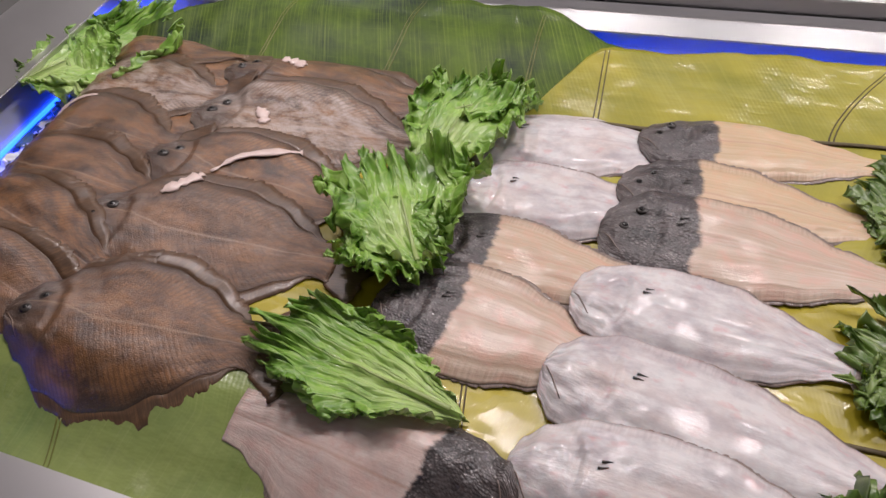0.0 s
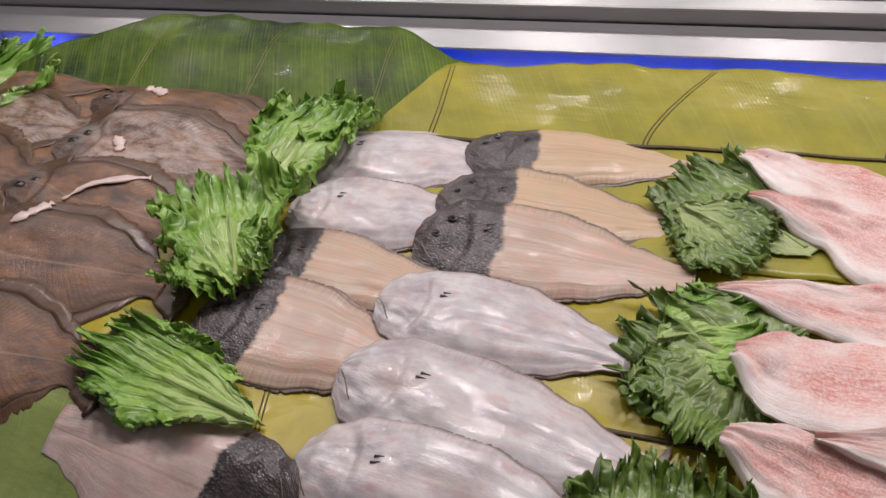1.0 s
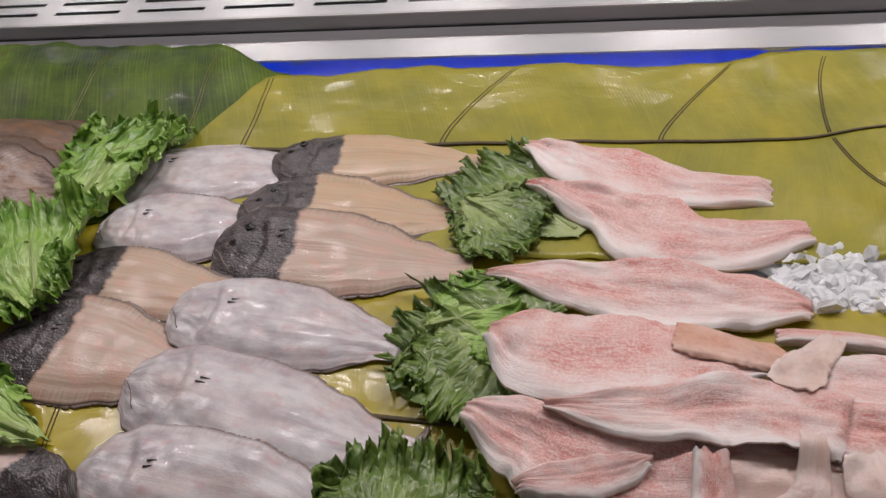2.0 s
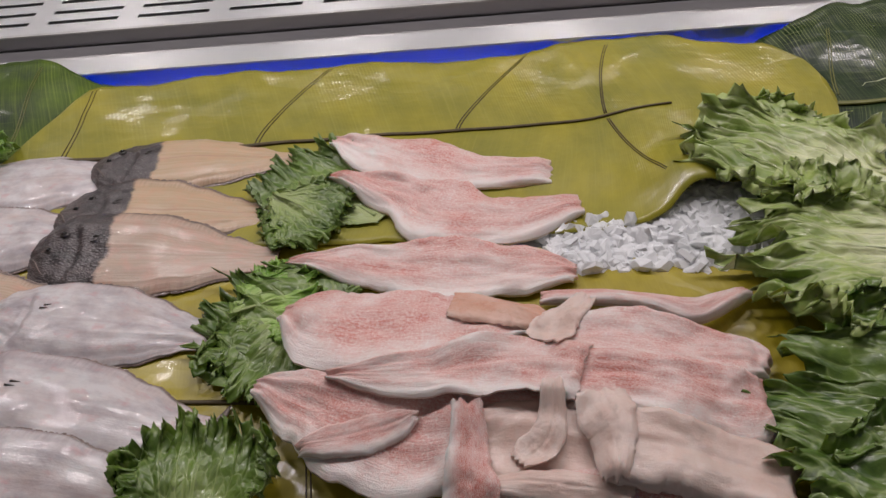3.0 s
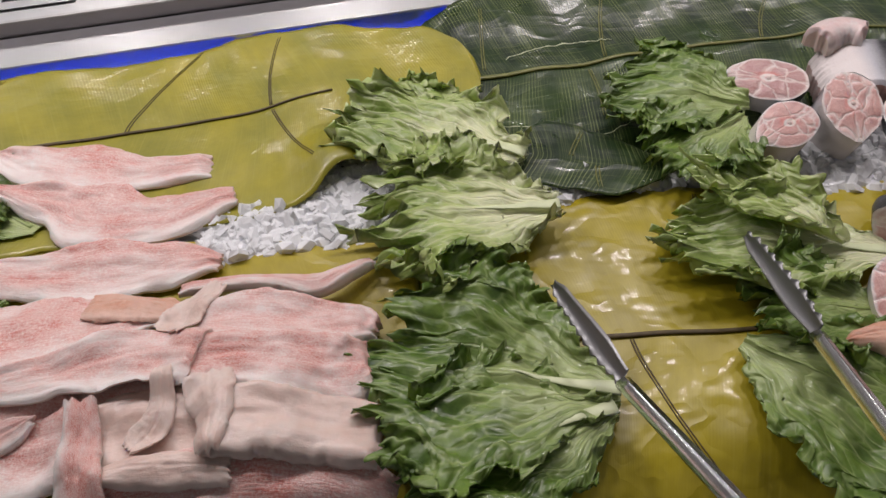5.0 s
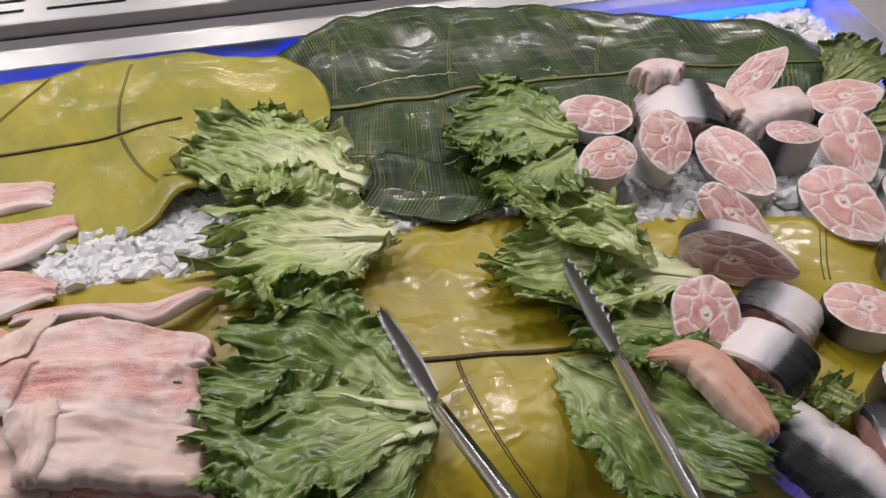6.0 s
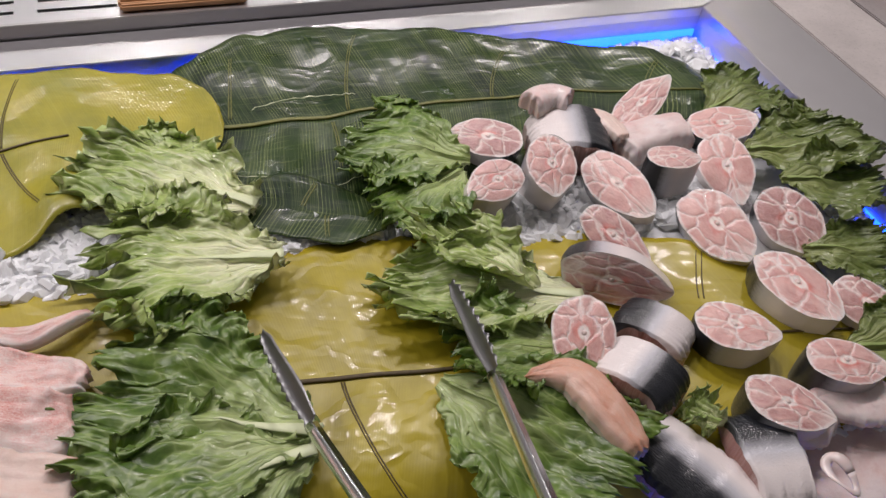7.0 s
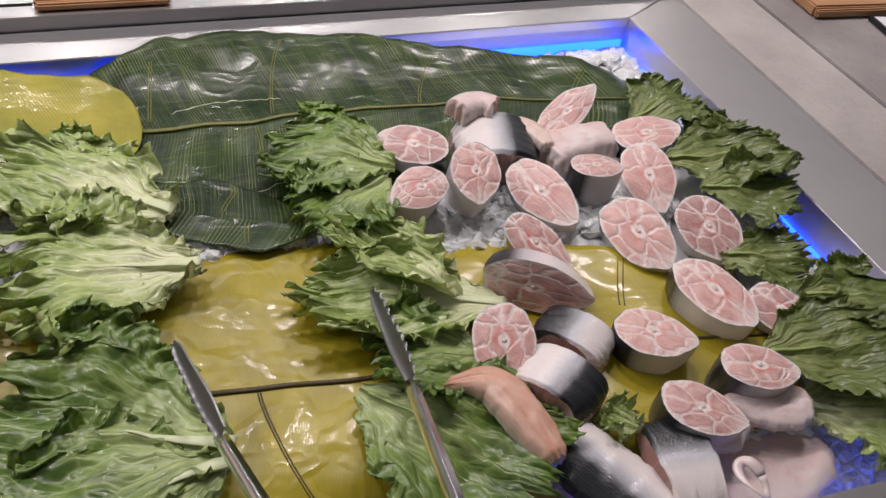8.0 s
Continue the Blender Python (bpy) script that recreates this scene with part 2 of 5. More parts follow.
def brown_fish_material(name="brown_flounder_skin", worn=0.0):
    n = Nodes(name, 0.33, 0.0, 0.45)
    n.b.inputs["Coat Roughness"].default_value = 0.16
    u, v = n.split(n.uv())
    av = n.math("ABSOLUTE", v)
    cloud = n.noise(n.var(6.0, 2.4), 1.0, 8.0, 0.72)
    tone = n.random()
    c = n.mix(n.ramp(cloud, (0.38, 0.0), (0.62, 1.0)), (0.036, 0.017, 0.009), (0.3, 0.138, 0.052))
    c = n.mix(n.math("MULTIPLY", tone, 0.4), c, (0.12, 0.072, 0.05))
    c = n.mix(n.ramp(n.noise(n.var(46.0, 13.0), 1.0, 3.0, 0.8), (0.58, 0.0), (0.68, 0.55)), c, (0.035, 0.022, 0.016))
    slime = n.ramp(n.noise(n.var(3.2, 1.6), 1.3, 8.0, 0.78), (0.52 - 0.1 * worn, 0.0), (0.62 - 0.06 * worn, 0.9))
    c = n.mix(n.math("MULTIPLY", slime, max(worn, 0.12)), c, (0.5, 0.41, 0.36))
    c = n.mix(n.ramp(u, (0.1, 0.7), (0.28, 0.0)), c, (0.055, 0.043, 0.04))
    # arched lateral line and the lines between the muscles
    arch = n.math("ABSOLUTE", n.math("SUBTRACT", v, n.ramp(u, (0.1, 0.32), (0.36, 0.02))))
    c = n.mix(n.ramp(arch, (0.0, 0.55), (0.03, 0.0)), c, (0.36, 0.25, 0.18))
    rib = n.math("ABSOLUTE", n.math("SUBTRACT", n.math("FRACT", n.math("ADD", n.math("MULTIPLY", u, 48.0), n.math("MULTIPLY", av, -7.0))), 0.5))
    c = n.mix(n.math("MULTIPLY", n.ramp(rib, (0.0, 0.55), (0.3, 0.0)), n.ramp(av, (0.35, 0.1), (0.7, 1.0))), c, (0.05, 0.03, 0.022))
    c = n.mix(n.ramp(av, (0.84, 0.0), (0.95, 0.7)), c, (0.06, 0.038, 0.028))
    sc = n.noise(n.var(170.0, 52.0), 1.0, 3.0)
    c = n.mix(n.ramp(sc, (0.58, 0.0), (0.7, 0.25)), c, (0.34, 0.22, 0.14))
    h = n.math("ADD", n.math("MULTIPLY", sc, 0.8), n.math("ADD", n.math("MULTIPLY", cloud, 1.3), n.math("MULTIPLY", n.ramp(rib, (0.0, 0.0), (0.25, 1.0)), 0.12)))
    return n.done(c, h, 0.4, 0.003)


def fin_material(name, dark, lit):
    n = Nodes(name, 0.42, 0.0, 0.25)
    u, v = n.split(n.uv())
    rays = n.noise(n.uv(700.0, 1.2), 1.0, 3.0)
    cloud = n.noise(n.uv(60.0, 2.0), 1.0, 4.0)
    c = n.mix(n.math("MULTIPLY", n.ramp(cloud, (0.3, 0.25), (0.7, 1.0)), n.ramp(rays, (0.3, 0.15), (0.75, 1.0))), dark, lit)
    return n.done(c, rays, 0.25, 0.0012)


def fillet_material(name, red, pink, white, flushed=0.62, scaled=1.0):
    """Skin side: a red flush speckled scale by scale, fading to white along the belly edge."""
    n = Nodes(name, 0.34, 0.0, 0.35)
    soft_flesh(n)
    u, v = n.split(n.uv())
    cloud = n.noise(n.var(2.2, 1.5), 1.0, 6.0, 0.62)
    blood = n.noise(n.var(5.0, 3.0), 1.0, 6.0, 0.7)
    speck = n.noise(n.var(62.0, 36.0), 1.0, 3.0, 0.75)
    grain = n.noise(n.var(11.0, 52.0), 1.0, 5.0, 0.72)
    tone = n.random()
    flush = n.math("ADD", n.math("MULTIPLY", n.math("SUBTRACT", cloud, 0.5), 2.6), n.math("ADD", flushed, n.math("MULTIPLY", n.math("SUBTRACT", tone, 0.5), 0.25)))
    side = n.ramp(n.math("ADD", v, n.math("MULTIPLY", n.math("SUBTRACT", blood, 0.5), 0.35)), (0.06, 0.0), (0.34, 1.0))
    flush = n.math("MULTIPLY", n.math("MAXIMUM", n.math("MINIMUM", flush, 1.0), 0.0), side)
    c = n.mix(n.math("MULTIPLY", flush, 0.85), white, pink)
    dots = n.ramp(n.math("ADD", n.math("MULTIPLY", speck, 0.5), n.math("MULTIPLY", grain, 0.5)), (0.42, 0.0), (0.58, 1.0))
    c = n.mix(n.math("MULTIPLY", n.math("MULTIPLY", dots, flush), 0.85 * scaled), c, red)
    c = n.mix(n.math("MULTIPLY", n.ramp(blood, (0.54, 0.0), (0.68, 0.55)), flush), c, red)
    c = n.mix(n.ramp(speck, (0.3, 0.5 * scaled), (0.44, 0.0)), c, white)
    c = n.mix(n.ramp(n.noise(n.var(3.0, 5.0), 1.0, 5.0), (0.56, 0.0), (0.7, 0.4)), c, tuple(x * 0.72 for x in pink))
    return n.done(c, n.math("ADD", n.math("MULTIPLY", speck, 0.6 * scaled), n.math("ADD", n.math("MULTIPLY", grain, 0.8 * scaled + 0.1), n.math("MULTIPLY", blood, 1.2))), 0.5, 0.0025)


def steak_face_material():
    """A cut across a silver-skinned fish: pink muscle blocks, white membranes that meet at the bone, pale fat at the rim."""
    n = Nodes("cut_fish_flesh", 0.36, 0.0, 0.3)
    soft_flesh(n, 0.25, 0.005)
    u, v = n.split(n.uv())
    tone = n.random()
    bent = n.math("SUBTRACT", n.noise(n.var(1.5, 1.3), 1.5, 4.0), 0.5)
    bent2 = n.math("SUBTRACT", n.noise(n.var(1.9, 2.3), 1.7, 4.0), 0.5)
    thin = n.noise(n.var(6.0, 6.0), 1.0, 5.0, 0.65)
    r = n.math("SQRT", n.math("ADD", n.math("POWER", u, 2.0), n.math("POWER", v, 2.0)))
    # muscle blocks parted by white membranes, one seam from back to belly
    warp = n.node("ShaderNodeVectorMath", operation="ADD")
    push = n.node("ShaderNodeCombineXYZ")
    n.put(push.inputs[0], n.math("MULTIPLY", bent, 0.5))
    n.put(push.inputs[1], n.math("MULTIPLY", bent2, 0.5))
    n.t.links.new(n.var(1.7, 1.35), warp.inputs[0])
    n.t.links.new(push.outputs[0], warp.inputs[1])
    block = n.voronoi(warp.outputs[0], 1.0, "DISTANCE_TO_EDGE")
    spine = n.math("ABSOLUTE", n.math("ADD", v, n.math("MULTIPLY", bent, 0.35)))
    lines = n.math("MINIMUM", block, n.math("MULTIPLY", spine, 0.9))
    lines = n.math("ADD", lines, n.math("MULTIPLY", n.math("SUBTRACT", thin, 0.5), 0.07))
    flakes = n.math("ABSOLUTE", n.math("SUBTRACT", n.math("FRACT", n.math("ADD", n.math("MULTIPLY", block, 9.0), n.math("MULTIPLY", bent2, 0.8))), 0.5))
    cloud = n.noise(n.var(2.6, 2.6), 1.0, 5.0)
    c = n.mix(n.ramp(cloud, (0.32, 0.0), (0.66, 1.0)), (0.46, 0.215, 0.205), (0.72, 0.47, 0.43))
    c = n.mix(n.ramp(tone, (0.55, 0.0), (0.95, 0.6)), c, (0.34, 0.16, 0.155))
    c = n.mix(n.ramp(tone, (0.05, 0.5), (0.4, 0.0)), c, (0.78, 0.45, 0.4))
    c = n.mix(n.ramp(flakes, (0.0, 0.22), (0.12, 0.0)), c, (0.76, 0.57, 0.53))
    c = n.mix(n.math("MULTIPLY", n.ramp(thin, (0.4, 0.0), (0.7, 1.0)), 0.3), c, (0.8, 0.6, 0.56))
    c = n.mix(n.ramp(lines, (0.0, 0.9), (0.025, 0.55), (0.07, 0.0)), c, (0.86, 0.75, 0.71))
    stain = n.ramp(n.math("ADD", r, n.math("MULTIPLY", bent, 0.9)), (0.08, 0.8), (0.4, 0.0))
    c = n.mix(n.math("MULTIPLY", stain, n.ramp(n.noise(n.var(2.0, 2.0), 1.0, 2.0), (0.4, 0.0), (0.55, 1.0))), c, (0.66, 0.15, 0.12))
    c = n.mix(n.ramp(n.math("ADD", n.math("MULTIPLY", u, -1.0), n.math("MULTIPLY", bent2, 0.6)), (0.55, 0.0), (0.9, 0.8)), c, (0.84, 0.72, 0.68))
    ring = n.math("ABSOLUTE", n.math("SUBTRACT", n.math("ADD", r, n.math("MULTIPLY", bent, 0.15)), 0.13))
    c = n.mix(n.ramp(ring, (0.03, 0.95), (0.09, 0.0)), c, (0.88, 0.78, 0.73))
    c = n.mix(n.ramp(n.math("ADD", r, n.math("MULTIPLY", n.math("SUBTRACT", thin, 0.5), 0.12)), (0.9, 0.0), (0.965, 0.85)), c, (0.84, 0.77, 0.74))
    h = n.math("ADD", n.math("ADD", n.math("MULTIPLY", thin, 0.9), cloud), n.math("MULTIPLY", n.ramp(lines, (0.0, 0.0), (0.1, 1.0)), 0.7))
    return n.done(c, h, 0.5, 0.003)


def steak_skin_material(name="silver_fish_skin", across=False):
    """Silver belly that darkens to a blue-black back; uv runs from belly to back."""
    n = Nodes(name, 0.32, 0.0, 0.35)
    u, v = n.split(n.uv())
    u = v if across else u
    g = n.noise(n.uv(2.2 if across else 10.0, 9.0 if across else 14.0), 1.0, 6.0, 0.65)
    sc = n.voronoi(n.uv(18.0 if across else 60.0, 60.0), 1.0)
    w = n.math("ADD", u, n.math("MULTIPLY", n.math("SUBTRACT", g, 0.5), 0.08))
    stops = ((0.34, 0.47), (0.5, 0.63), (0.66, 0.77))
    c = n.ramp(w, *[(at[0] if across else at[1], tone) for at, tone in zip(stops, ((0.8, 0.73, 0.71), (0.5, 0.5, 0.54), (0.012, 0.014, 0.018)))])
    c = n.mix(n.math("MULTIPLY", n.ramp(sc, (0.1, 0.0), (0.7, 0.18)), n.ramp(w, (0.45, 1.0), (0.7, 0.06))), c, (0.7, 0.7, 0.72))
    return n.done(c, n.math("ADD", sc, g), 0.25, 0.0015)


def wood_material():
    n = Nodes("oiled_board_wood", 0.45)
    g = n.noise(n.obj(3.0, 60.0, 60.0), 1.0, 5.0)
    b = n.noise(n.obj(1.5, 14.0, 14.0), 1.0, 3.0)
    c = n.mix(g, (0.34, 0.16, 0.07), (0.6, 0.36, 0.19))
    c = n.mix(n.ramp(b, (0.4, 0.0), (0.7, 0.5)), c, (0.28, 0.12, 0.05))
    return n.done(c, g, 0.25, 0.001)


def stone_material(name, a, b, rough):
    n = Nodes(name, rough)
    s = n.noise(n.obj(), 5.0, 7.0, 0.65)
    g = n.noise(n.obj(), 180.0, 3.0)
    c = n.mix(n.ramp(s, (0.3, 0.0), (0.7, 1.0)), a, b)
    c = n.mix(n.ramp(g, (0.55, 0.0), (0.7, 0.25)), c, tuple(v * 0.55 for v in a))
    return n.done(c, g, 0.15, 0.001, n.ramp(s, (0.3, rough * 0.8), (0.7, rough * 1.2)))


def ice_material():
    n = Nodes("crushed_ice", 0.35, 0.0, 0.2)
    g = n.noise(n.obj(), 60.0, 3.0)
    n.b.inputs["Transmission Weight"].default_value = 0.25
    n.b.inputs["IOR"].default_value = 1.31
    return n.done(n.mix(g, (0.88, 0.91, 0.93), (0.97, 0.98, 0.99)), g, 0.4, 0.003)


def plain_material(name, colour, rough=0.6, metal=0.0, vary=0.12, scale=8.0):
    n = Nodes(name, rough, metal)
    s = n.noise(n.obj(), scale, 5.0)
    return n.done(n.mix(s, tuple(v * (1 - vary) for v in colour), tuple(min(1.0, v * (1 + vary)) for v in colour)), s, 0.1, 0.001)


def led_material():
    n = Nodes("blue_led", 0.4)
    n.b.inputs["Emission Color"].default_value = (0.006, 0.05, 1.0, 1)
    n.b.inputs["Emission Strength"].default_value = 10.0
    return n.done((0.1, 0.2, 0.8))


STEEL = steel_material("brushed_steel", (0.74, 0.73, 0.75), 0.34)
STEEL_SIDE = steel_material("side_brushed_steel", (0.66, 0.64, 0.645), 0.36, (120.0, 2.0, 120.0))
SATIN = plain_material("satin_tub_wall", (0.55, 0.56, 0.6), 0.4, 0.25)
STEEL_TONGS = steel_material("polished_steel", (0.9, 0.9, 0.92), 0.2, (120.0, 3.0, 120.0))
STEEL_TIP = steel_material("dull_steel", (0.26, 0.26, 0.265), 0.42, (120.0, 3.0, 120.0))
YELLOW = leaf_material("yellowed_banana_leaf", (0.2, 0.2, 0.014), (0.36, 0.315, 0.022), (0.42, 0.39, 0.08), 0.2, 0.25, 0.04, 1.6, (7.0, 12.0), gloss=(0.3, 0.46), crease=0.12)
OLIVE = leaf_material("olive_banana_leaf", (0.26, 0.21, 0.006), (0.43, 0.35, 0.018), (0.46, 0.4, 0.07), 0.15, 0.15, 0.02, 0.9, (5.0, 8.0), rough_detail=3.0, gloss=(0.3, 0.48), crease=0.6)
DARK = leaf_material("dark_banana_leaf", (0.0022, 0.012, 0.008), (0.025, 0.052, 0.011), (0.4, 0.46, 0.18), 0.16, 0.2, 0.05, 2.2, (4.0, 8.0), (0.1, 0.13, 0.02), (0.24, 0.4), 0.3, rough_detail=3.0, lines=0.6, crease=0.5)
FRONTLEAF = leaf_material("front_banana_leaf", (0.17, 0.24, 0.07), (0.27, 0.33, 0.1), (0.36, 0.4, 0.16), 0.3, 0.2)
DARK_LIGHT = leaf_material("green_banana_leaf", (0.003, 0.016, 0.007), (0.09, 0.15, 0.01), (0.26, 0.34, 0.06), 0.28, 0.08, 0.05, 1.5, (8.0, 12.0), (0.2, 0.25, 0.04), (0.4, 0.52), 0.2, lines=0.35)
RIB_DARK = plain_material("dried_midrib", (0.075, 0.052, 0.018), 0.6, 0.0, 0.7, 140.0)
RIB_GREEN = plain_material("green_midrib", (0.15, 0.155, 0.035), 0.4, 0.0, 0.6, 60.0)
# wet highlight along the leaf's tears, put into the colour
TEAR_HIGHLIGHT = plain_material("painted_tear_highlight", (0.6, 0.64, 0.42), 0.3, 0.0, 0.3, 90.0)
LETTUCE = lettuce_material("bright_lettuce", (0.07, 0.19, 0.015), (0.26, 0.45, 0.07), (0.52, 0.66, 0.26))
LETTUCE_PALE = lettuce_material("pale_lettuce", (0.15, 0.235, 0.04), (0.4, 0.5, 0.16), (0.8, 0.82, 0.55))
LETTUCE_DEEP = lettuce_material("deep_lettuce", (0.034, 0.082, 0.009), (0.16, 0.255, 0.042), (0.46, 0.55, 0.24))
LETTUCE_WILT = lettuce_material("wilted_lettuce", (0.045, 0.07, 0.014), (0.14, 0.185, 0.045), (0.26, 0.3, 0.11))
LETTUCE_RIB_GREEN = plain_material("green_lettuce_rib", (0.28, 0.36, 0.12), 0.4, 0.0, 0.2, 40.0)
LETTUCE_RIB = plain_material("lettuce_rib", (0.62, 0.68, 0.42), 0.4, 0.0, 0.2, 40.0)
SOLE = sole_material()
SOLE_PINK = sole_material("pink_skinned_sole", (0.55, 0.4, 0.36), (0.75, 0.65, 0.6), (0.66, 0.5, 0.46))
PALE = pale_fish_material()
BROWN = brown_fish_material()
BROWN_WORN = brown_fish_material("scraped_flounder_skin", 0.85)
FIN_PALE = fin_material("pale_fish_fin", (0.07, 0.05, 0.044), (0.4, 0.3, 0.26))
FIN_BROWN = fin_material("brown_fish_fin", (0.045, 0.025, 0.015), (0.2, 0.105, 0.052))
SOCKET = plain_material("eye_socket_skin", (0.035, 0.028, 0.026), 0.35, 0.0, 0.4, 200.0)
EYE = plain_material("fish_eye", (0.012, 0.011, 0.012), 0.15)
GUT = plain_material("white_gut", (0.66, 0.52, 0.48), 0.3, 0.0, 0.25, 120.0)
FILLET = fillet_material("red_skin_fillet", (0.58, 0.12, 0.085), (0.79, 0.49, 0.43), (0.85, 0.79, 0.76))
FLESH = fillet_material("pink_flesh", (0.55, 0.33, 0.26), (0.68, 0.5, 0.43), (0.76, 0.63, 0.57), 0.5, 0.25)
WHITEFLESH = fillet_material("white_flesh", (0.58, 0.33, 0.3), (0.68, 0.48, 0.46), (0.78, 0.68, 0.66), 0.45, 0.25)
CUT_EDGE = fillet_material("dark_cut_flesh", (0.3, 0.12, 0.1), (0.42, 0.22, 0.19), (0.6, 0.46, 0.43), 0.7)
SALMON = fillet_material("orange_flesh", (0.52, 0.17, 0.085), (0.62, 0.32, 0.21), (0.72, 0.5, 0.41), 0.65, 0.25)
CUT = steak_face_material()
SKIN = steak_skin_material()
SKIN_ACROSS = steak_skin_material("silver_flank_skin", True)
WOOD = wood_material()
STONE = stone_material("grey_stone", (0.2, 0.18, 0.178), (0.36, 0.33, 0.32), 0.4)
STONE_LIGHT = stone_material("light_grey_stone", (0.33, 0.3, 0.29), (0.5, 0.46, 0.44), 0.38)
ICE = ice_material()
LED = led_material()
WALL = plain_material("shop_wall_paint", (0.34, 0.33, 0.335), 0.7)
CEIL = plain_material("ceiling_paint", (0.42, 0.41, 0.42), 0.8)
FLOOR = stone_material("floor_tile", (0.18, 0.175, 0.17), (0.25, 0.24, 0.235), 0.35)
BLACK = plain_material("black_plastic_and_shade", (0.015, 0.015, 0.016), 0.4)
PAPER = plain_material("white_card", (0.75, 0.75, 0.76), 0.5)


# ---- mesh helpers ----
def thing(name, at, label, category, group="", kind=""):
    ob = new(name)
    ob.location = at
    ob.empty_display_size = 0.02
    return tagged(ob, label, category, group, kind)


def mesh(name, verts, faces, material, parent=None, label="", uvs=None, smooth=True):
    data = bpy.data.meshes.new(name)
    data.from_pydata([tuple(v) for v in verts], [], [tuple(f) for f in faces])
    if uvs is not None:
        layer = data.uv_layers.new(name="UVMap")
        index = np.empty(len(data.loops), dtype=np.int32)
        data.loops.foreach_get("vertex_index", index)
        layer.data.foreach_set("uv", np.asarray(uvs, dtype=np.float32)[index].ravel())
    data.polygons.foreach_set("use_smooth", [smooth] * len(data.polygons))
    data.materials.append(material)
    data.update()
    ob = new(name, data)
    if parent is not None:
        ob.parent = parent
    if label:
        ob["label"] = label
    return ob


def part(name, bm, material, parent, label="", smooth=False):
    data = bpy.data.meshes.new(name)
    bm.to_mesh(data)
    bm.free()
    data.polygons.foreach_set("use_smooth", [smooth] * len(data.polygons))
    data.materials.append(material)
    ob = new(name, data)
    if parent is not None:
        ob.parent = parent
    if label:
        ob["label"] = label
    return ob


def box(x0, y0, z0, x1, y1, z1, bevel=0.0):
    bm = bmesh.new()
    bmesh.ops.create_cube(bm, size=1)
    bmesh.ops.scale(bm, vec=(x1 - x0, y1 - y0, z1 - z0), verts=bm.verts)
    bmesh.ops.translate(bm, vec=((x0 + x1) / 2, (y0 + y1) / 2, (z0 + z1) / 2), verts=bm.verts)
    if bevel:
        bmesh.ops.bevel(bm, geom=bm.edges[:], offset=bevel, segments=2, affect="EDGES")
    return bm


def grid_faces(nu, nv, start=0, flip=False):
    out = []
    for i in range(nu - 1):
        for j in range(nv - 1):
            a = start + i * nv + j
            q = (a, a + nv, a + nv + 1, a + 1)
            out.append(q[::-1] if flip else q)
    return out


def sheet(name, points, uvs, nu, nv, material, parent, label="", thick=0.0):
    """A grid of points as a sheet; with thick it gets an underside and a closed edge."""
    pts = [Vector(p) for p in points]
    faces = grid_faces(nu, nv)
    uv = list(uvs)
    if thick:
        n = len(pts)
        pts += [p - Vector((0, 0, thick)) for p in pts]
        uv += list(uvs)
        faces += grid_faces(nu, nv, n, True)
        rim = [i * nv for i in range(nu)] + [(nu - 1) * nv + j for j in range(1, nv)]
        rim += [i * nv + nv - 1 for i in range(nu - 2, -1, -1)] + [j for j in range(nv - 2, 0, -1)]
        for a, b in zip(rim, rim[1:] + rim[:1]):
            faces.append((a, a + n, b + n, b))
    return mesh(name, pts, faces, material, parent, label, uv)


def tube(name, points, radii, material, parent, label="", sides=8, flat=1.0):
    verts, faces = [], []
    for k, (p, r) in enumerate(zip(points, radii)):
        p = Vector(p)
        d = (Vector(points[min(k + 1, len(points) - 1)]) - Vector(points[max(k - 1, 0)])).normalized()
        side = d.cross(Vector((0, 0, 1))).normalized()
        up = side.cross(d)
        for s in range(sides):
            a = 2 * math.pi * s / sides
            verts.append(p + side * r * math.cos(a) + up * r * flat * math.sin(a))
    for k in range(len(points) - 1):
        for s in range(sides):
            a, b = k * sides + s, k * sides + (s + 1) % sides
            faces.append((a, b, b + sides, a + sides))
    faces.append(tuple(range(sides - 1, -1, -1)))
    faces.append(tuple(range(len(verts) - sides, len(verts))))
    return mesh(name, verts, faces, material, parent, label)


def lerp(table, u):
    for (a, x), (b, y) in zip(table, table[1:]):
        if u <= b:
            s = (u - a) / (b - a)
            s = s * s * (3 - 2 * s)
            return x + (y - x) * s
    return table[-1][1]


def bend(points, u):
    """A smooth line through a few plan points (Catmull-Rom)."""
    n = len(points) - 1
    k = min(int(u * n), n - 1)
    s = u * n - k
    p = [Vector(points[max(0, min(n, k + d))]) for d in (-1, 0, 1, 2)]
    return 0.5 * (2 * p[1] + (p[2] - p[0]) * s + (2 * p[0] - 5 * p[1] + 4 * p[2] - p[3]) * s * s + (3 * p[1] - p[0] - 3 * p[2] + p[3]) * s ** 3)


def wob(x, y, z, scale):
    return noise.noise(Vector((x * scale, y * scale, z * scale)))


# ---- the counter ----
RIM, X0, X1, YB = 0.870, -0.585, 2.229, 1.318


def front(x):
    """The front inner edge of the tub runs slightly askew."""
    return 0.521 - 0.083 * (x + 0.21)


def bed(x, y):
    """Height of the ice heap, low along the tub's walls."""
    d = min(x - X0, X1 - x, YB - y, (y - front(x)))
    edge = max(0.0, min(1.0, d / 0.14))
    edge = edge * edge * (3 - 2 * edge)
    return 0.792 + 0.059 * edge + 0.004 * wob(x, y, 0.3, 9.0)


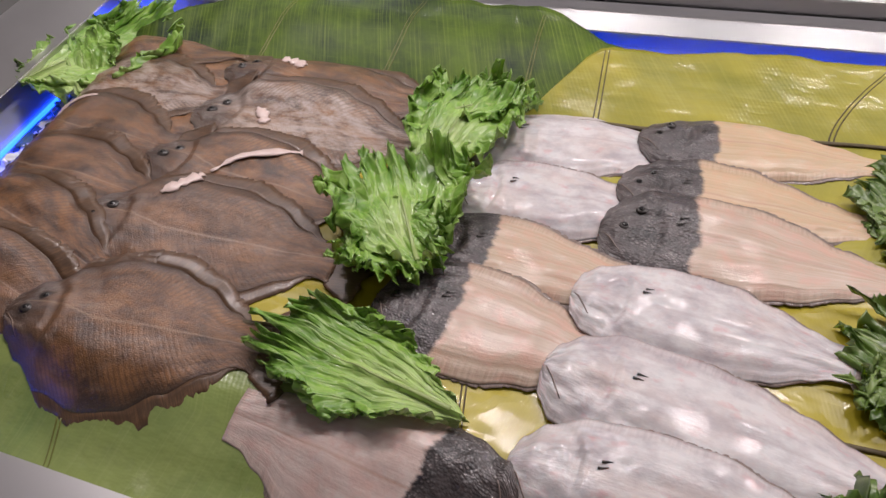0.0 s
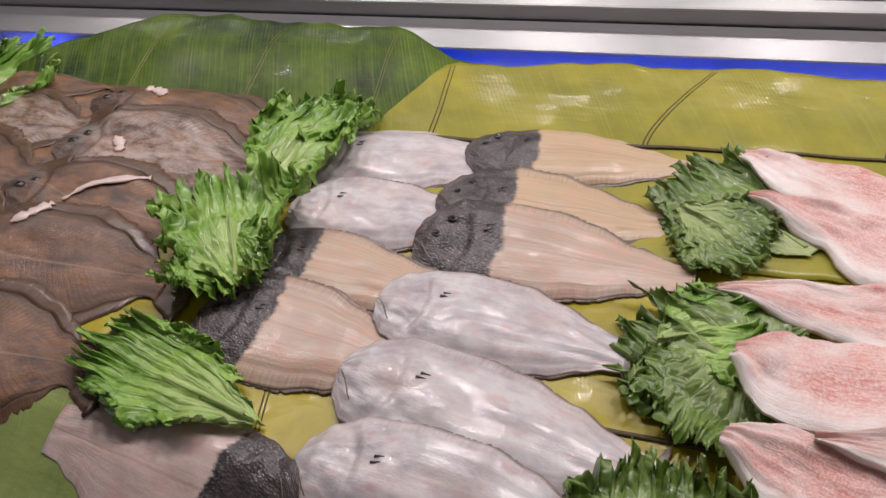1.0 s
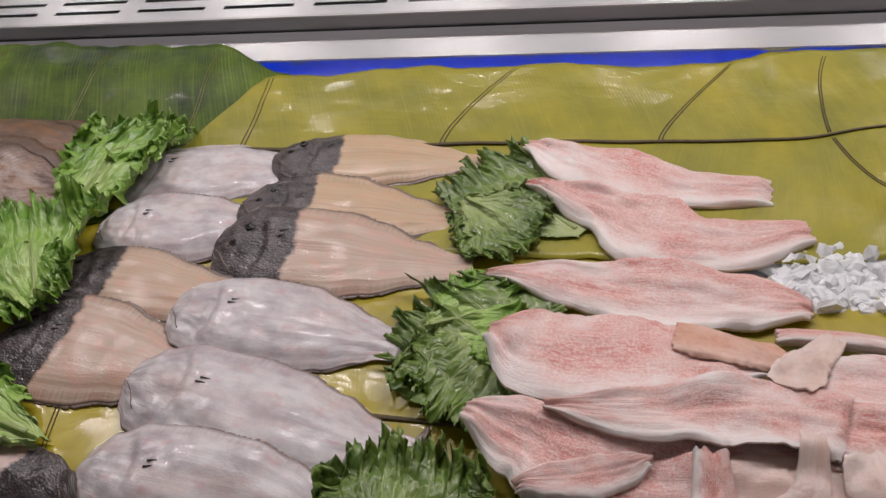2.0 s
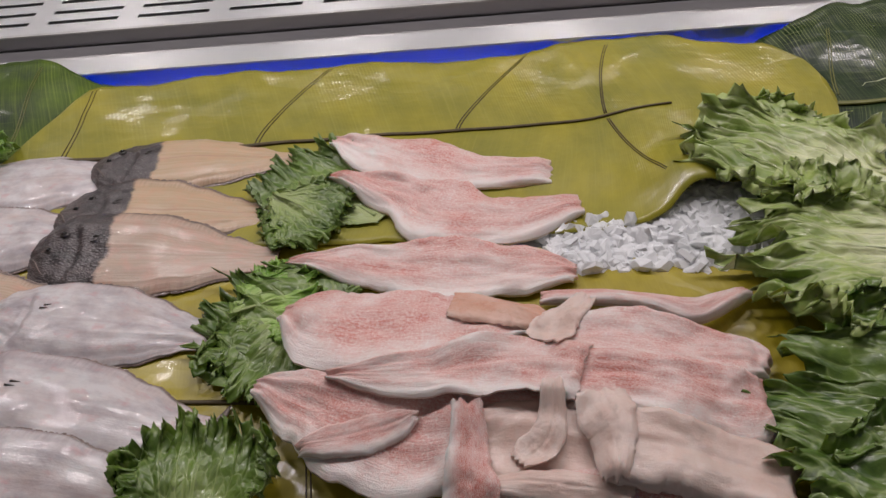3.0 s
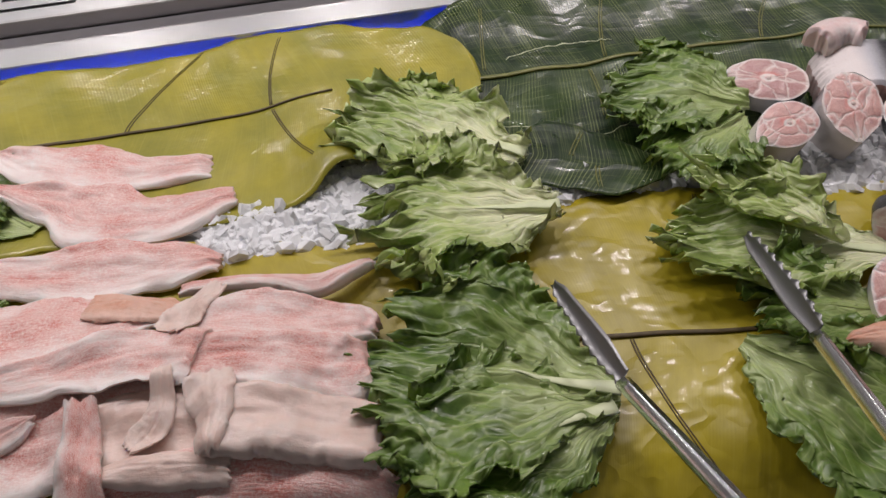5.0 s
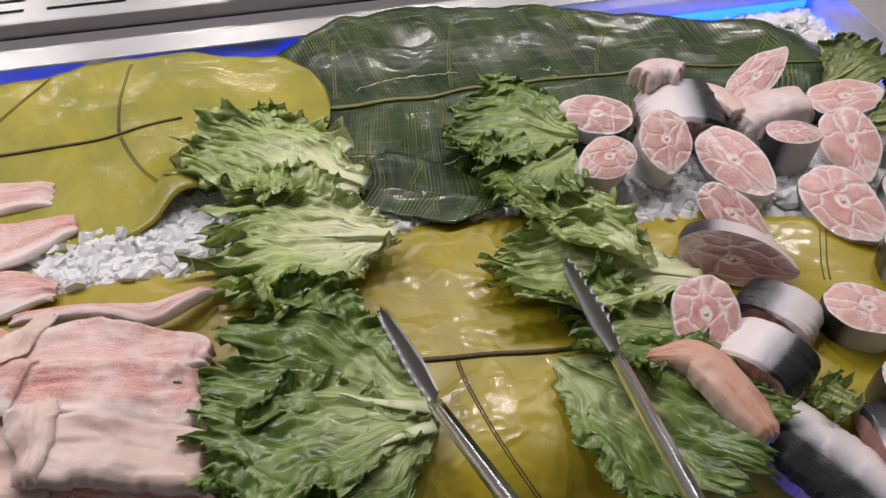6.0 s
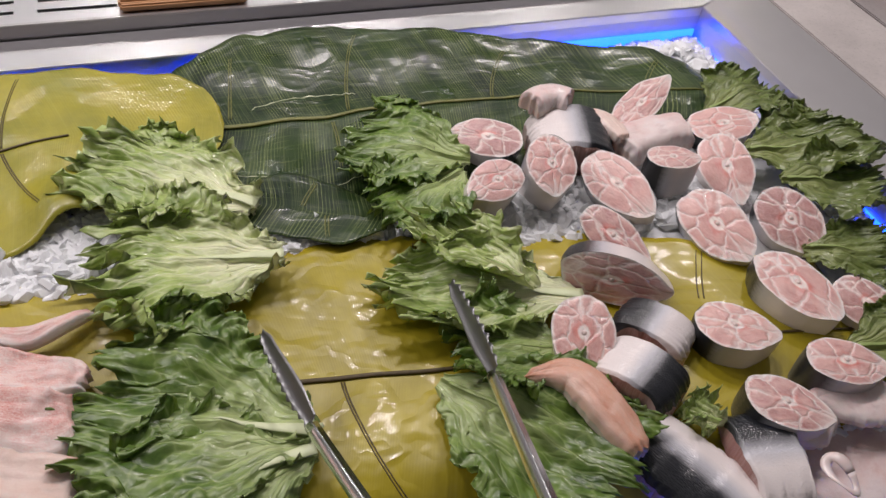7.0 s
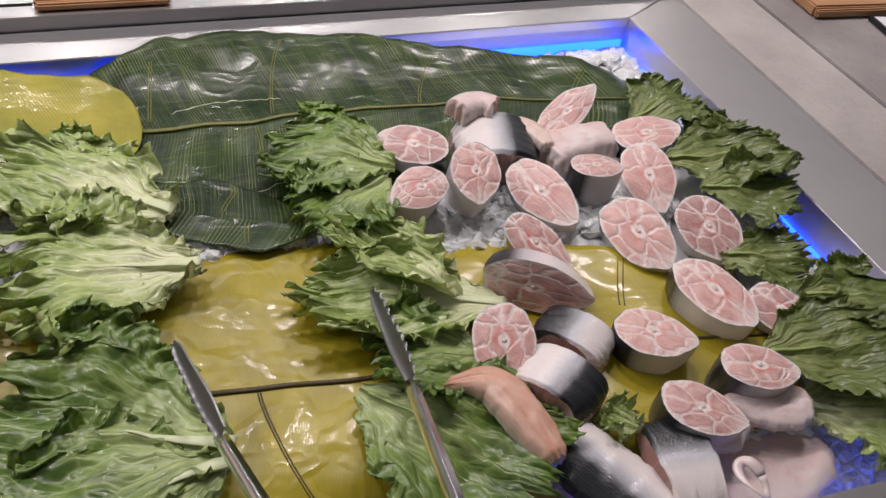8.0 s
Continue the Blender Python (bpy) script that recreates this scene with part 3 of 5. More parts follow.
def prism(name, plan, z0, z1, material, parent, label="", bevel=0.0):
    bm = bmesh.new()
    low = [bm.verts.new((x, y, z0)) for x, y in plan]
    f = bm.faces.new(low)
    up = bmesh.ops.extrude_face_region(bm, geom=[f])
    bmesh.ops.translate(bm, vec=(0, 0, z1 - z0), verts=[v for v in up["geom"] if isinstance(v, bmesh.types.BMVert)])
    bmesh.ops.recalc_face_normals(bm, faces=bm.faces[:])
    if bevel:
        bmesh.ops.bevel(bm, geom=bm.edges[:], offset=bevel, segments=2, affect="EDGES")
    return part(name, bm, material, parent, label)


def build_counter():
    c = thing("display_counter", (0, 0, 0), "long stainless steel display tub sunk in a fish counter", "counter", kind="structure")
    fl, fr = front(X0), front(X1)
    prism("back_rim", [(X0, YB), (X1, YB), (X1 + 0.16, 1.404), (X0 - 0.16, 1.404)], RIM - 0.02, RIM, STEEL, c, bevel=0.0015)
    prism("side_rim", [(X1 + 0.0005, YB), (X1 + 0.0005, fr), (X1 + 0.158, fr - 0.12), (X1 + 0.158, 1.402)], RIM - 0.02, RIM - 0.0005, STEEL_SIDE, c, bevel=0.0015)
    prism("side_rim", [(X0 - 0.0005, YB), (X0 - 0.158, 1.402), (X0 - 0.158, fl - 0.12), (X0 - 0.0005, fl)], RIM - 0.02, RIM - 0.0005, STEEL_SIDE, c, bevel=0.0015)
    prism("front_rim", [(X0, fl - 0.0005), (X0 - 0.158, fl - 0.122), (X1 + 0.158, fr - 0.122), (X1, fr - 0.0005)], RIM - 0.02, RIM, STEEL_SIDE, c, bevel=0.0015)
    # tub walls stand back a little under the rim
    g = 0.006
    prism("tub_wall", [(X0 - g, YB + g), (X1 + g, YB + g), (X1 + g, YB + g + 0.004), (X0 - g, YB + g + 0.004)], 0.70, RIM - 0.02, SATIN, c)
    prism("tub_wall", [(X1 + g, fr), (X1 + g + 0.004, fr), (X1 + g + 0.004, YB + g), (X1 + g, YB + g)], 0.70, RIM - 0.02, SATIN, c)
    prism("tub_wall", [(X0 - g, fl), (X0 - g, YB + g), (X0 - g - 0.004, YB + g), (X0 - g - 0.004, fl)], 0.70, RIM - 0.02, SATIN, c)
    prism("tub_wall", [(X0, fl - g), (X0, fl - g - 0.004), (X1, fr - g - 0.004), (X1, fr - g)], 0.70, RIM - 0.02, SATIN, c)
    prism("tub_floor", [(X0 - g, fl - g), (X1 + g, fr - g), (X1 + g, YB + g), (X0 - g, YB + g)], 0.69, 0.70, STEEL, c)
    prism("front_panel", [(X0 - 0.15, fl - 0.118), (X0 - 0.15, fl - 0.10), (X1 + 0.15, fr - 0.10), (X1 + 0.15, fr - 0.118)], 0.0, RIM - 0.02, STEEL, c)
    for name, plan in (("led_strip", [(X0, YB + 0.001), (X1, YB + 0.001), (X1, YB + 0.005), (X0, YB + 0.005)]),
                       ("led_strip", [(X1 + 0.001, fr), (X1 + 0.005, fr), (X1 + 0.005, YB), (X1 + 0.001, YB)]),
                       ("led_strip", [(X0 - 0.005, fl), (X0 - 0.001, fl), (X0 - 0.001, YB), (X0 - 0.005, YB)]),
                       ("led_strip", [(X0, fl - 0.005), (-0.32, front(-0.32) - 0.005), (-0.32, front(-0.32) - 0.001), (X0, fl - 0.001)]),
                       ("led_strip", [(1.5, front(1.5) - 0.005), (X1, fr - 0.005), (X1, fr - 0.001), (1.5, front(1.5) - 0.001)])):
        prism(name, plan, 0.797, 0.803 if plan[0][1] < fl or plan[0][0] < X0 else 0.820, LED, c, "blue light strip along the foot of the tub wall")

    # raised slotted air grille behind the tub
    g = thing("air_grille", (0, 1.45, RIM), "pale steel panel with rows of dark air slots", "grille", kind="structure")
    pitch, length, y0, top = 0.157, 0.122, 1.418, RIM + 0.022
    bm = bmesh.new()
    rows = [(1.446, 1.456), (1.480, 1.490), (1.516, 1.526), (1.552, 1.562)]
    cuts_y = [y0] + [v for r in rows for v in r] + [1.80]
    xs = [-0.9]
    k = -0.9 + 0.060
    spans = []
    while k + length < 2.45:
        xs += [k, k + length]
        spans.append((k, k + length))
        k += pitch
    xs.append(2.45)
    grid = [[bm.verts.new((x, y, top)) for x in xs] for y in cuts_y]
    for j in range(len(cuts_y) - 1):
        for i in range(len(xs) - 1):
            if j % 2 == 1 and i % 2 == 1 and xs[i] < 1.1:
                continue
            bm.faces.new((grid[j][i], grid[j][i + 1], grid[j + 1][i + 1], grid[j + 1][i]))
    solid = bmesh.ops.extrude_face_region(bm, geom=bm.faces[:])
    bmesh.ops.translate(bm, vec=(0, 0, -0.004), verts=[v for v in solid["geom"] if isinstance(v, bmesh.types.BMVert)])
    bmesh.ops.recalc_face_normals(bm, faces=bm.faces[:])
    panel = part("grille_panel", bm, STEEL, g)
    panel.matrix_parent_inverse = Matrix.Translation((0, -1.45, -RIM))
    # black sheets below give the slots and the gap their shade
    for nm, b, m in (("grille_front", box(-0.9, 1.408, RIM - 0.06, 2.45, 1.4175, top + 0.001, 0.0015), STEEL_SIDE),
                     ("duct", box(-0.9, 1.42, 0.78, 2.45, 1.80, 0.79), BLACK),
                     ("gap_floor", box(-0.9, 1.404, RIM - 0.07, 2.45, 1.408, RIM - 0.06), BLACK),
                     ("back_cabinet", box(-0.9, 1.80, 0.0, 2.45, 1.83, 1.0), STEEL)):
        part(nm, b, m, g).matrix_parent_inverse = Matrix.Translation((0, -1.45, -RIM))

    s = thing("side_counter", (2.4, 0.9, 0), "grey stone worktop beside the steel tub", "worktop", kind="structure")
    for nm, b, m in (("worktop_strip", box(X1 + 0.1605, -0.2, RIM - 0.04, 2.5655, 1.4075, RIM + 0.001, 0.002), STONE_LIGHT),
                     ("worktop_slab", box(2.567, -0.2, RIM - 0.04, 4.2, 2.0, RIM + 0.004, 0.002), STONE),
                     ("plinth", box(2.42, -0.15, 0, 4.15, 1.44, RIM - 0.041), STONE)):
        part(nm, b, m, s).matrix_parent_inverse = Matrix.Translation((-2.4, -0.9, 0))


build_counter()


def build_room():
    for name, b, m, lab in (("floor", box(-4, -4, -0.1, 6, 6.5, 0), FLOOR, "grey shop floor tiles"),
                            ("ceiling", box(-4, -4, 3.0, 6, 6.5, 3.1), CEIL, "plain pale shop ceiling"),
                            ("wall_north", box(-4, 6.4, 0, 6, 6.5, 3), WALL, "plain grey shop wall"),
                            ("wall_south", box(-4, -4, 0, 6, -3.9, 3), WALL, "plain grey shop wall"),
                            ("wall_west", box(-4, -3.9, 0, -3.9, 6.4, 3), WALL, "plain grey shop wall"),
                            ("wall_east", box(5.9, -3.9, 0, 6, 6.4, 3), WALL, "plain grey shop wall")):
        tagged(part(name, b, m, None), lab, name.split("_")[0], kind="structure")


build_room()


# ---- ice ----
def build_ice():
    nu, nv = 150, 60
    pts, uvs = [], []
    for i in range(nu):
        x = X0 - 0.002 + (X1 - X0 + 0.004) * i / (nu - 1)
        for j in range(nv):
            y = front(x) - 0.002 + (YB - front(x) + 0.004) * j / (nv - 1)
            pts.append((x, y, bed(x, y) - 0.007 + 0.004 * wob(x, y, 1.0, 60)))
            uvs.append((x, y))
    ob = sheet("ice_bed", pts, uvs, nu, nv, ICE, None, thick=0.02)
    tagged(ob, "heap of crushed ice filling the display tub", "ice", kind="stuff")
    rng = random.Random(5)
    verts, faces = [], []

    def chunk(x, y, z, r):
        """A broken flat flake with chipped corners."""
        base = len(verts)
        ring = 6
        turn = Euler((rng.gauss(0, 0.5), rng.gauss(0, 0.5), rng.uniform(0, 6))).to_matrix()
        sx, sy, sz = rng.uniform(0.8, 1.5), rng.uniform(0.7, 1.1), rng.uniform(0.35, 0.7)
        for level, rad in ((-0.7, 0.6), (-0.3, 1.0), (0.4, 0.95), (0.7, 0.62)):
            for k in range(ring):
                a = 2 * math.pi * (k + rng.uniform(-0.3, 0.3)) / ring
                v = Vector((math.cos(a) * rad * sx, math.sin(a) * rad * sy, level * sz * rng.uniform(0.8, 1.2))) * r
                verts.append(turn @ v + Vector((x, y, z)))
        faces.append(tuple(base + k for k in range(ring - 1, -1, -1)))
        faces.append(tuple(base + 3 * ring + k for k in range(ring)))
        for l in range(3):
            for k in range(ring):
                p, q = base + l * ring + k, base + l * ring + (k + 1) % ring
                faces.append((p, q, q + ring, p + ring))

    # the bare patches and the strips along the walls
    zones = [(0.90, 0.858, 1.13, 0.935, 1000), (1.04, 0.90, 1.14, 0.99, 600), (1.26, 0.862, 1.56, 0.905, 350), (1.58, 0.80, 2.0, 0.93, 900),
             (1.85, 1.22, 2.225, 1.314, 900), (2.13, 0.45, 2.225, 1.3, 900), (1.72, 0.345, 2.22, 0.46, 900),
             (-0.58, 0.62, -0.50, 1.31, 300), (-0.27, 0.93, -0.2, 1.04, 150)]
    for xa, ya, xb, yb, count in zones:
        for _ in range(count):
            x, y = rng.uniform(xa, xb), rng.uniform(ya, yb)
            if y < front(x) + 0.006:
                continue
            r = rng.uniform(0.007, 0.018)
            chunk(x, y, bed(x, y) - 0.005 + rng.uniform(0, 0.004) + (0.005 if x > 1.84 and (y > 1.2 or x > 2.12) else 0), r)
    tagged(mesh("crushed_ice", verts, faces, ICE, None, smooth=False), "loose broken cubes of clear crushed ice", "ice", kind="stuff")


build_ice()


# ---- banana leaves ----
def banana_leaf(line, left, right, material, label, lift=0.003, height=None, rib=RIB_DARK, rib_from=0.0, rib_to=1.0, folds=(), wave=0.004, seed=0.0, nu=90, nv=40, rib_r=0.004):
    """line: plan points of the midrib; left and right: tables of half widths along it."""
    leaf = thing("banana_leaf", (*line[0], bed(*line[0])), label, "leaf", "banana leaves lining the ice")
    base = Vector((*line[0], bed(*line[0])))

    def ground(x, y):
        return (height(x, y) if height else bed(x, y)) + lift

    def point(u, v):
        c = bend(line, u)
        d = (bend(line, min(1.0, u + 0.01)) - bend(line, max(0.0, u - 0.01))).normalized()
        side = Vector((-d.y, d.x))
        w = lerp(left, u) if v > 0 else lerp(right, u)
        ripple = 1 + abs(v) ** 3 * (0.05 * wob(u * 5, math.copysign(2, v), seed, 2.0) + 0.03 * wob(u * 14, math.copysign(2, v), seed, 2.0))
        p = c + side * v * w * ripple
        z = ground(p.x, p.y) + wave * wob(p.x, p.y, seed, 11.0) + wave * 0.5 * wob(p.x, p.y, seed + 3, 34.0) * abs(v)
        return Vector((p.x, p.y, z)), v * w

    pts, uvs = [], []
    length = sum((bend(line, (k + 1) / 20) - bend(line, k / 20)).length for k in range(20))
    for i in range(nu):
        for j in range(nv):
            u, v = i / (nu - 1), -1 + 2 * j / (nv - 1)
            p, across = point(u, v)
            pts.append(p - base)
            uvs.append((u * length + 0.25 * abs(across), across))
    sheet("blade", pts, uvs, nu, nv, material, leaf, thick=0.0012)
    if rib_to > rib_from:
        run = [rib_from + (rib_to - rib_from) * k / 40 for k in range(41)]
        tube("midrib", [point(u, 0)[0] - base + Vector((0, 0, 0.0015)) for u in run],
             [rib_r * (1 - 0.55 * k / 40) for k in range(41)], rib, leaf, "dried brown midrib" if rib is RIB_DARK else "", 8, 0.6)
    for u, v0, v1, slant in folds:
        run = [v0 + (v1 - v0) * k / 14 for k in range(15)]
        for gap in (-0.0022, 0.0022):
            tube("side_vein", [point(min(1.0, max(0.0, u + slant * (abs(v) ** 1.4) + gap / length)), v)[0] - base + Vector((0, 0, 0.0004)) for v in run],
                 [0.001 * (1 - 0.4 * k / 14) for k in range(15)], rib, leaf, "", 6, 0.7)
    return leaf


def over_rim(x, y):
    """The back edges of the dark leaves climb out over the steel rim."""
    s = max(0.0, min(1.0, (y - 1.17) / 0.14)) * max(0.0, min(1.0, (0.27 - x) / 0.12 if x < 0.45 else (x - 0.7) / 0.2))
    return max(bed(x, y), bed(x, 1.17) + (RIM + 0.008 - bed(x, 1.17)) * s * s * (3 - 2 * s))


def right_rim(x, y):
    """Only the right part of the long dark leaf climbs; its left end stays low under the yellow one."""
    g = max(0.0, min(1.0, (x - 1.12) / 0.2))
    return bed(x, y) + (over_rim(x, y) - bed(x, y)) * g * g * (3 - 2 * g)


def up_back(x, y):
    s = max(0.0, min(1.0, (y - 1.00) / 0.2))
    return max(bed(x, y), bed(x, 1.1) + 0.005 * s, right_rim(x, y)) + 0.006 * max(0.0, min(1.0, (x - 0.98) / 0.1)) + 0.028 * math.exp(-((x - 1.075) / 0.05) ** 2 - ((y - 0.985) / 0.06) ** 2)


banana_leaf([(-0.62, 1.10), (-0.3, 1.11), (0.1, 1.12), (0.40, 1.16)], [(0, 0.06), (0.16, 0.13), (0.25, 0.185), (0.36, 0.265), (0.55, 0.245), (0.7, 0.232), (0.82, 0.165), (0.92, 0.10), (1, 0.03)],
            [(0, 0.1), (0.4, 0.2), (0.9, 0.1), (1, 0.03)], DARK_LIGHT, "dark green banana leaf climbing over the steel back rim", 0.003, over_rim,
            RIB_GREEN, 0, 0.98, [(0.36, 0.2, 0.95, 0.02), (0.52, 0.2, 0.95, 0.02), (0.7, 0.2, 0.9, 0.02)], 0.004, 1.0)
banana_leaf([(1.02, 1.15), (1.3, 1.135), (1.55, 1.138), (1.8, 1.125), (2.20, 1.065)], [(0, 0.06), (0.1, 0.115), (0.2, 0.17), (0.3, 0.205), (0.4, 0.213), (0.58, 0.185), (0.75, 0.14), (0.86, 0.12), (0.93, 0.095), (0.98, 0.055), (1, 0.008)],
            [(0, 0.15), (0.2, 0.22), (0.4, 0.255), (0.6, 0.22), (0.8, 0.13), (1, 0.008)], DARK, "dark glossy green banana leaf with a raised midrib", 0.003, right_rim,
            RIB_GREEN, 0.0, 0.93, [(0.25, 0.1, 0.75, 0.03), (0.43, 0.04, 0.9, 0.06), (0.68, 0.04, 0.8, 0.06), (0.86, 0.05, 0.7, 0.04), (0.4, -0.05, -0.5, -0.05)], 0.009, 2.0, rib_r=0.005)
def torn_edge(line):
    """A torn edge across the dark leaf, its white highlight built as a pale strand."""
    base = Vector((*line[0], right_rim(*line[0])))
    ob = thing("leaf_tear", base, "torn edge of the dark banana leaf with its highlight painted pale", "leaf")
    xy = [bend(line, k / 40) + Vector((0, 0.004 * wob(k, 1, 4, 0.45))) for k in range(41)]
    tube("fibre", [Vector((p.x, p.y, right_rim(p.x, p.y) + 0.009 + 0.001 * wob(k, 2, 3, 0.6))) - base for k, p in enumerate(xy)],
         [0.0004 + 0.0016 * abs(wob(k, 5, 1, 0.4)) for k in range(41)], TEAR_HIGHLIGHT, ob, "", 6, 0.6)


torn_edge([(1.281, 1.018), (1.344, 0.999), (1.406, 0.967), (1.472, 0.984)])
torn_edge([(1.335, 1.165), (1.40, 1.182), (1.46, 1.183), (1.50, 1.178)])
banana_leaf([(1.276, 0.951), (1.339, 0.928), (1.401, 0.902), (1.467, 0.876)], [(0, 0.02), (0.3, 0.075), (0.6, 0.06), (1, 0.02)],
            [(0, 0.02), (0.3, 0.05), (0.7, 0.055), (1, 0.02)], DARK, "torn dark green flap of banana leaf on the ice", 0.017, None, RIB_GREEN, 0, 0, [(0.45, 0.1, 0.85, 0.05), (0.62, -0.1, -0.8, 0.05)], 0.005, 7.0, 50, 20)
banana_leaf([(-0.30, 0.70), (0.066, 0.722), (0.35, 0.712), (0.62, 0.698), (0.9, 0.69), (1.14, 0.68)], [(0, 0.28), (0.3, 0.32), (0.6, 0.25), (0.85, 0.2), (1, 0.16)],
            [(0, 0.1), (0.5, 0.24), (0.9, 0.2), (1, 0.18)], OLIVE, "wet yellow-olive banana leaf lying under the fish", 0.004, None, RIB_DARK, 0, 1,
            [(0.27, -0.05, -0.5, 0.03), (0.62, -0.05, -0.7, 0.03)], 0.003, 3.0)
banana_leaf([(1.12, 0.665), (1.30, 0.66), (1.46, 0.635), (1.70, 0.61), (2.0, 0.56)], [(0, 0.15), (0.2, 0.2), (0.45, 0.215), (0.7, 0.205), (1, 0.12)],
            [(0, 0.18), (0.3, 0.24), (0.7, 0.2), (1, 0.12)], OLIVE, "wet shiny yellow banana leaf under the tongs", 0.004, None, RIB_DARK, 0, 1,
            [(0.33, -0.02, -0.95, 0.17), (0.1, 0.1, 0.5, 0.02), (0.48, 0.7, 0.95, 0.03), (0.83, 0.4, 0.9, 0.03)], 0.006, 4.0)
banana_leaf([(0.135, 1.105), (0.42, 1.115), (0.70, 1.122), (0.925, 1.122), (1.08, 1.142), (1.29, 1.15)], [(0, 0.0), (0.09, 0.18), (0.2, 0.182), (0.5, 0.172), (0.68, 0.188), (0.82, 0.165), (0.93, 0.12), (0.98, 0.07), (1, 0.02)],
            [(0, 0.16), (0.3, 0.2), (0.5, 0.21), (0.68, 0.205), (0.8, 0.18), (0.93, 0.125), (0.98, 0.07), (1, 0.02)], YELLOW, "smooth yellow-green banana leaf along the back of the tub", 0.007, up_back, RIB_DARK, 0, 0.8,
            [(0.085, 0.0, 0.95, 0.0), (0.265, 0.0, 0.97, 0.065), (0.475, 0.0, 0.97, 0.10), (0.685, 0.03, 0.9, 0.07), (0.685, -0.03, -0.75, 0.06)], 0.005, 5.0)
banana_leaf([(-0.50, 0.66), (-0.25, 0.63), (0.05, 0.60)], [(0, 0.1), (1, 0.1)], [(0, 0.08), (0.5, 0.1), (1, 0.09)], FRONTLEAF,
            "dull green banana leaf along the front edge of the tub", 0.007, None, RIB_GREEN, 0, 0, [(0.56, -0.4, -0.95, 0.02)], 0.003, 6.0)


# ---- flatfish ----
SOLE_SHAPE = [(0, 0.16), (0.02, 0.46), (0.07, 0.7), (0.16, 0.9), (0.32, 1.0), (0.48, 0.96), (0.64, 0.77), (0.8, 0.5), (0.9, 0.35), (0.96, 0.33), (1, 0.36)]
PALE_SHAPE = [(0, 0.18), (0.02, 0.48), (0.08, 0.76), (0.2, 0.95), (0.38, 1.0), (0.56, 0.96), (0.72, 0.77), (0.85, 0.52), (0.93, 0.38), (1, 0.36)]
FLOUNDER_SHAPE = [(0, 0.08), (0.03, 0.3), (0.1, 0.52), (0.22, 0.82), (0.4, 1.0), (0.55, 0.96), (0.7, 0.76), (0.84, 0.46), (0.92, 0.32), (0.96, 0.34), (1, 0.42)]


class Pile:
    """Heights of what already lies on the ice, so that limp things drape over one another."""
    step = 0.004

    def __init__(self):
        self.y0 = 0.3
        self.nx, self.ny = int((X1 - X0) / self.step) + 2, int((YB - self.y0) / self.step) + 2
        self.h = np.array([[bed(X0 + i * self.step, self.y0 + j * self.step) + 0.006 for j in range(self.ny)] for i in range(self.nx)])

    def blur(self, h, r):
        for axis in (0, 1):
            wide = [(0, 0), (0, 0)]
            wide[axis] = (r + 1, r)
            c = np.cumsum(np.pad(h, wide, mode="edge"), axis=axis)
            k = 2 * r + 1
            h = (c[k:] - c[:-k] if axis == 0 else c[:, k:] - c[:, :-k]) / k
        return h

    def cells(self, x, y):
        return np.clip((np.asarray(x) - X0) / self.step, 0, self.nx - 1.001), np.clip((np.asarray(y) - self.y0) / self.step, 0, self.ny - 1.001)

    def rest(self, x, y, stiff):
        """Height at which a thing of some stiffness (metres) rests."""
        h = self.blur(np.maximum(self.h, self.blur(self.blur(self.h, max(1, int(stiff / self.step))), max(1, int(stiff / self.step)))), 2)
        a, b = self.cells(x, y)
        i, j = a.astype(int), b.astype(int)
        p, q = a - i, b - j
        return (h[i, j] * (1 - p) + h[i + 1, j] * p) * (1 - q) + (h[i, j + 1] * (1 - p) + h[i + 1, j + 1] * p) * q

    def add(self, x, y, z):
        a, b = self.cells(x, y)
        for da in (0, 1):
            for db in (0, 1):
                np.maximum.at(self.h, (a.astype(int) + da, b.astype(int) + db), z)


PILE = Pile()


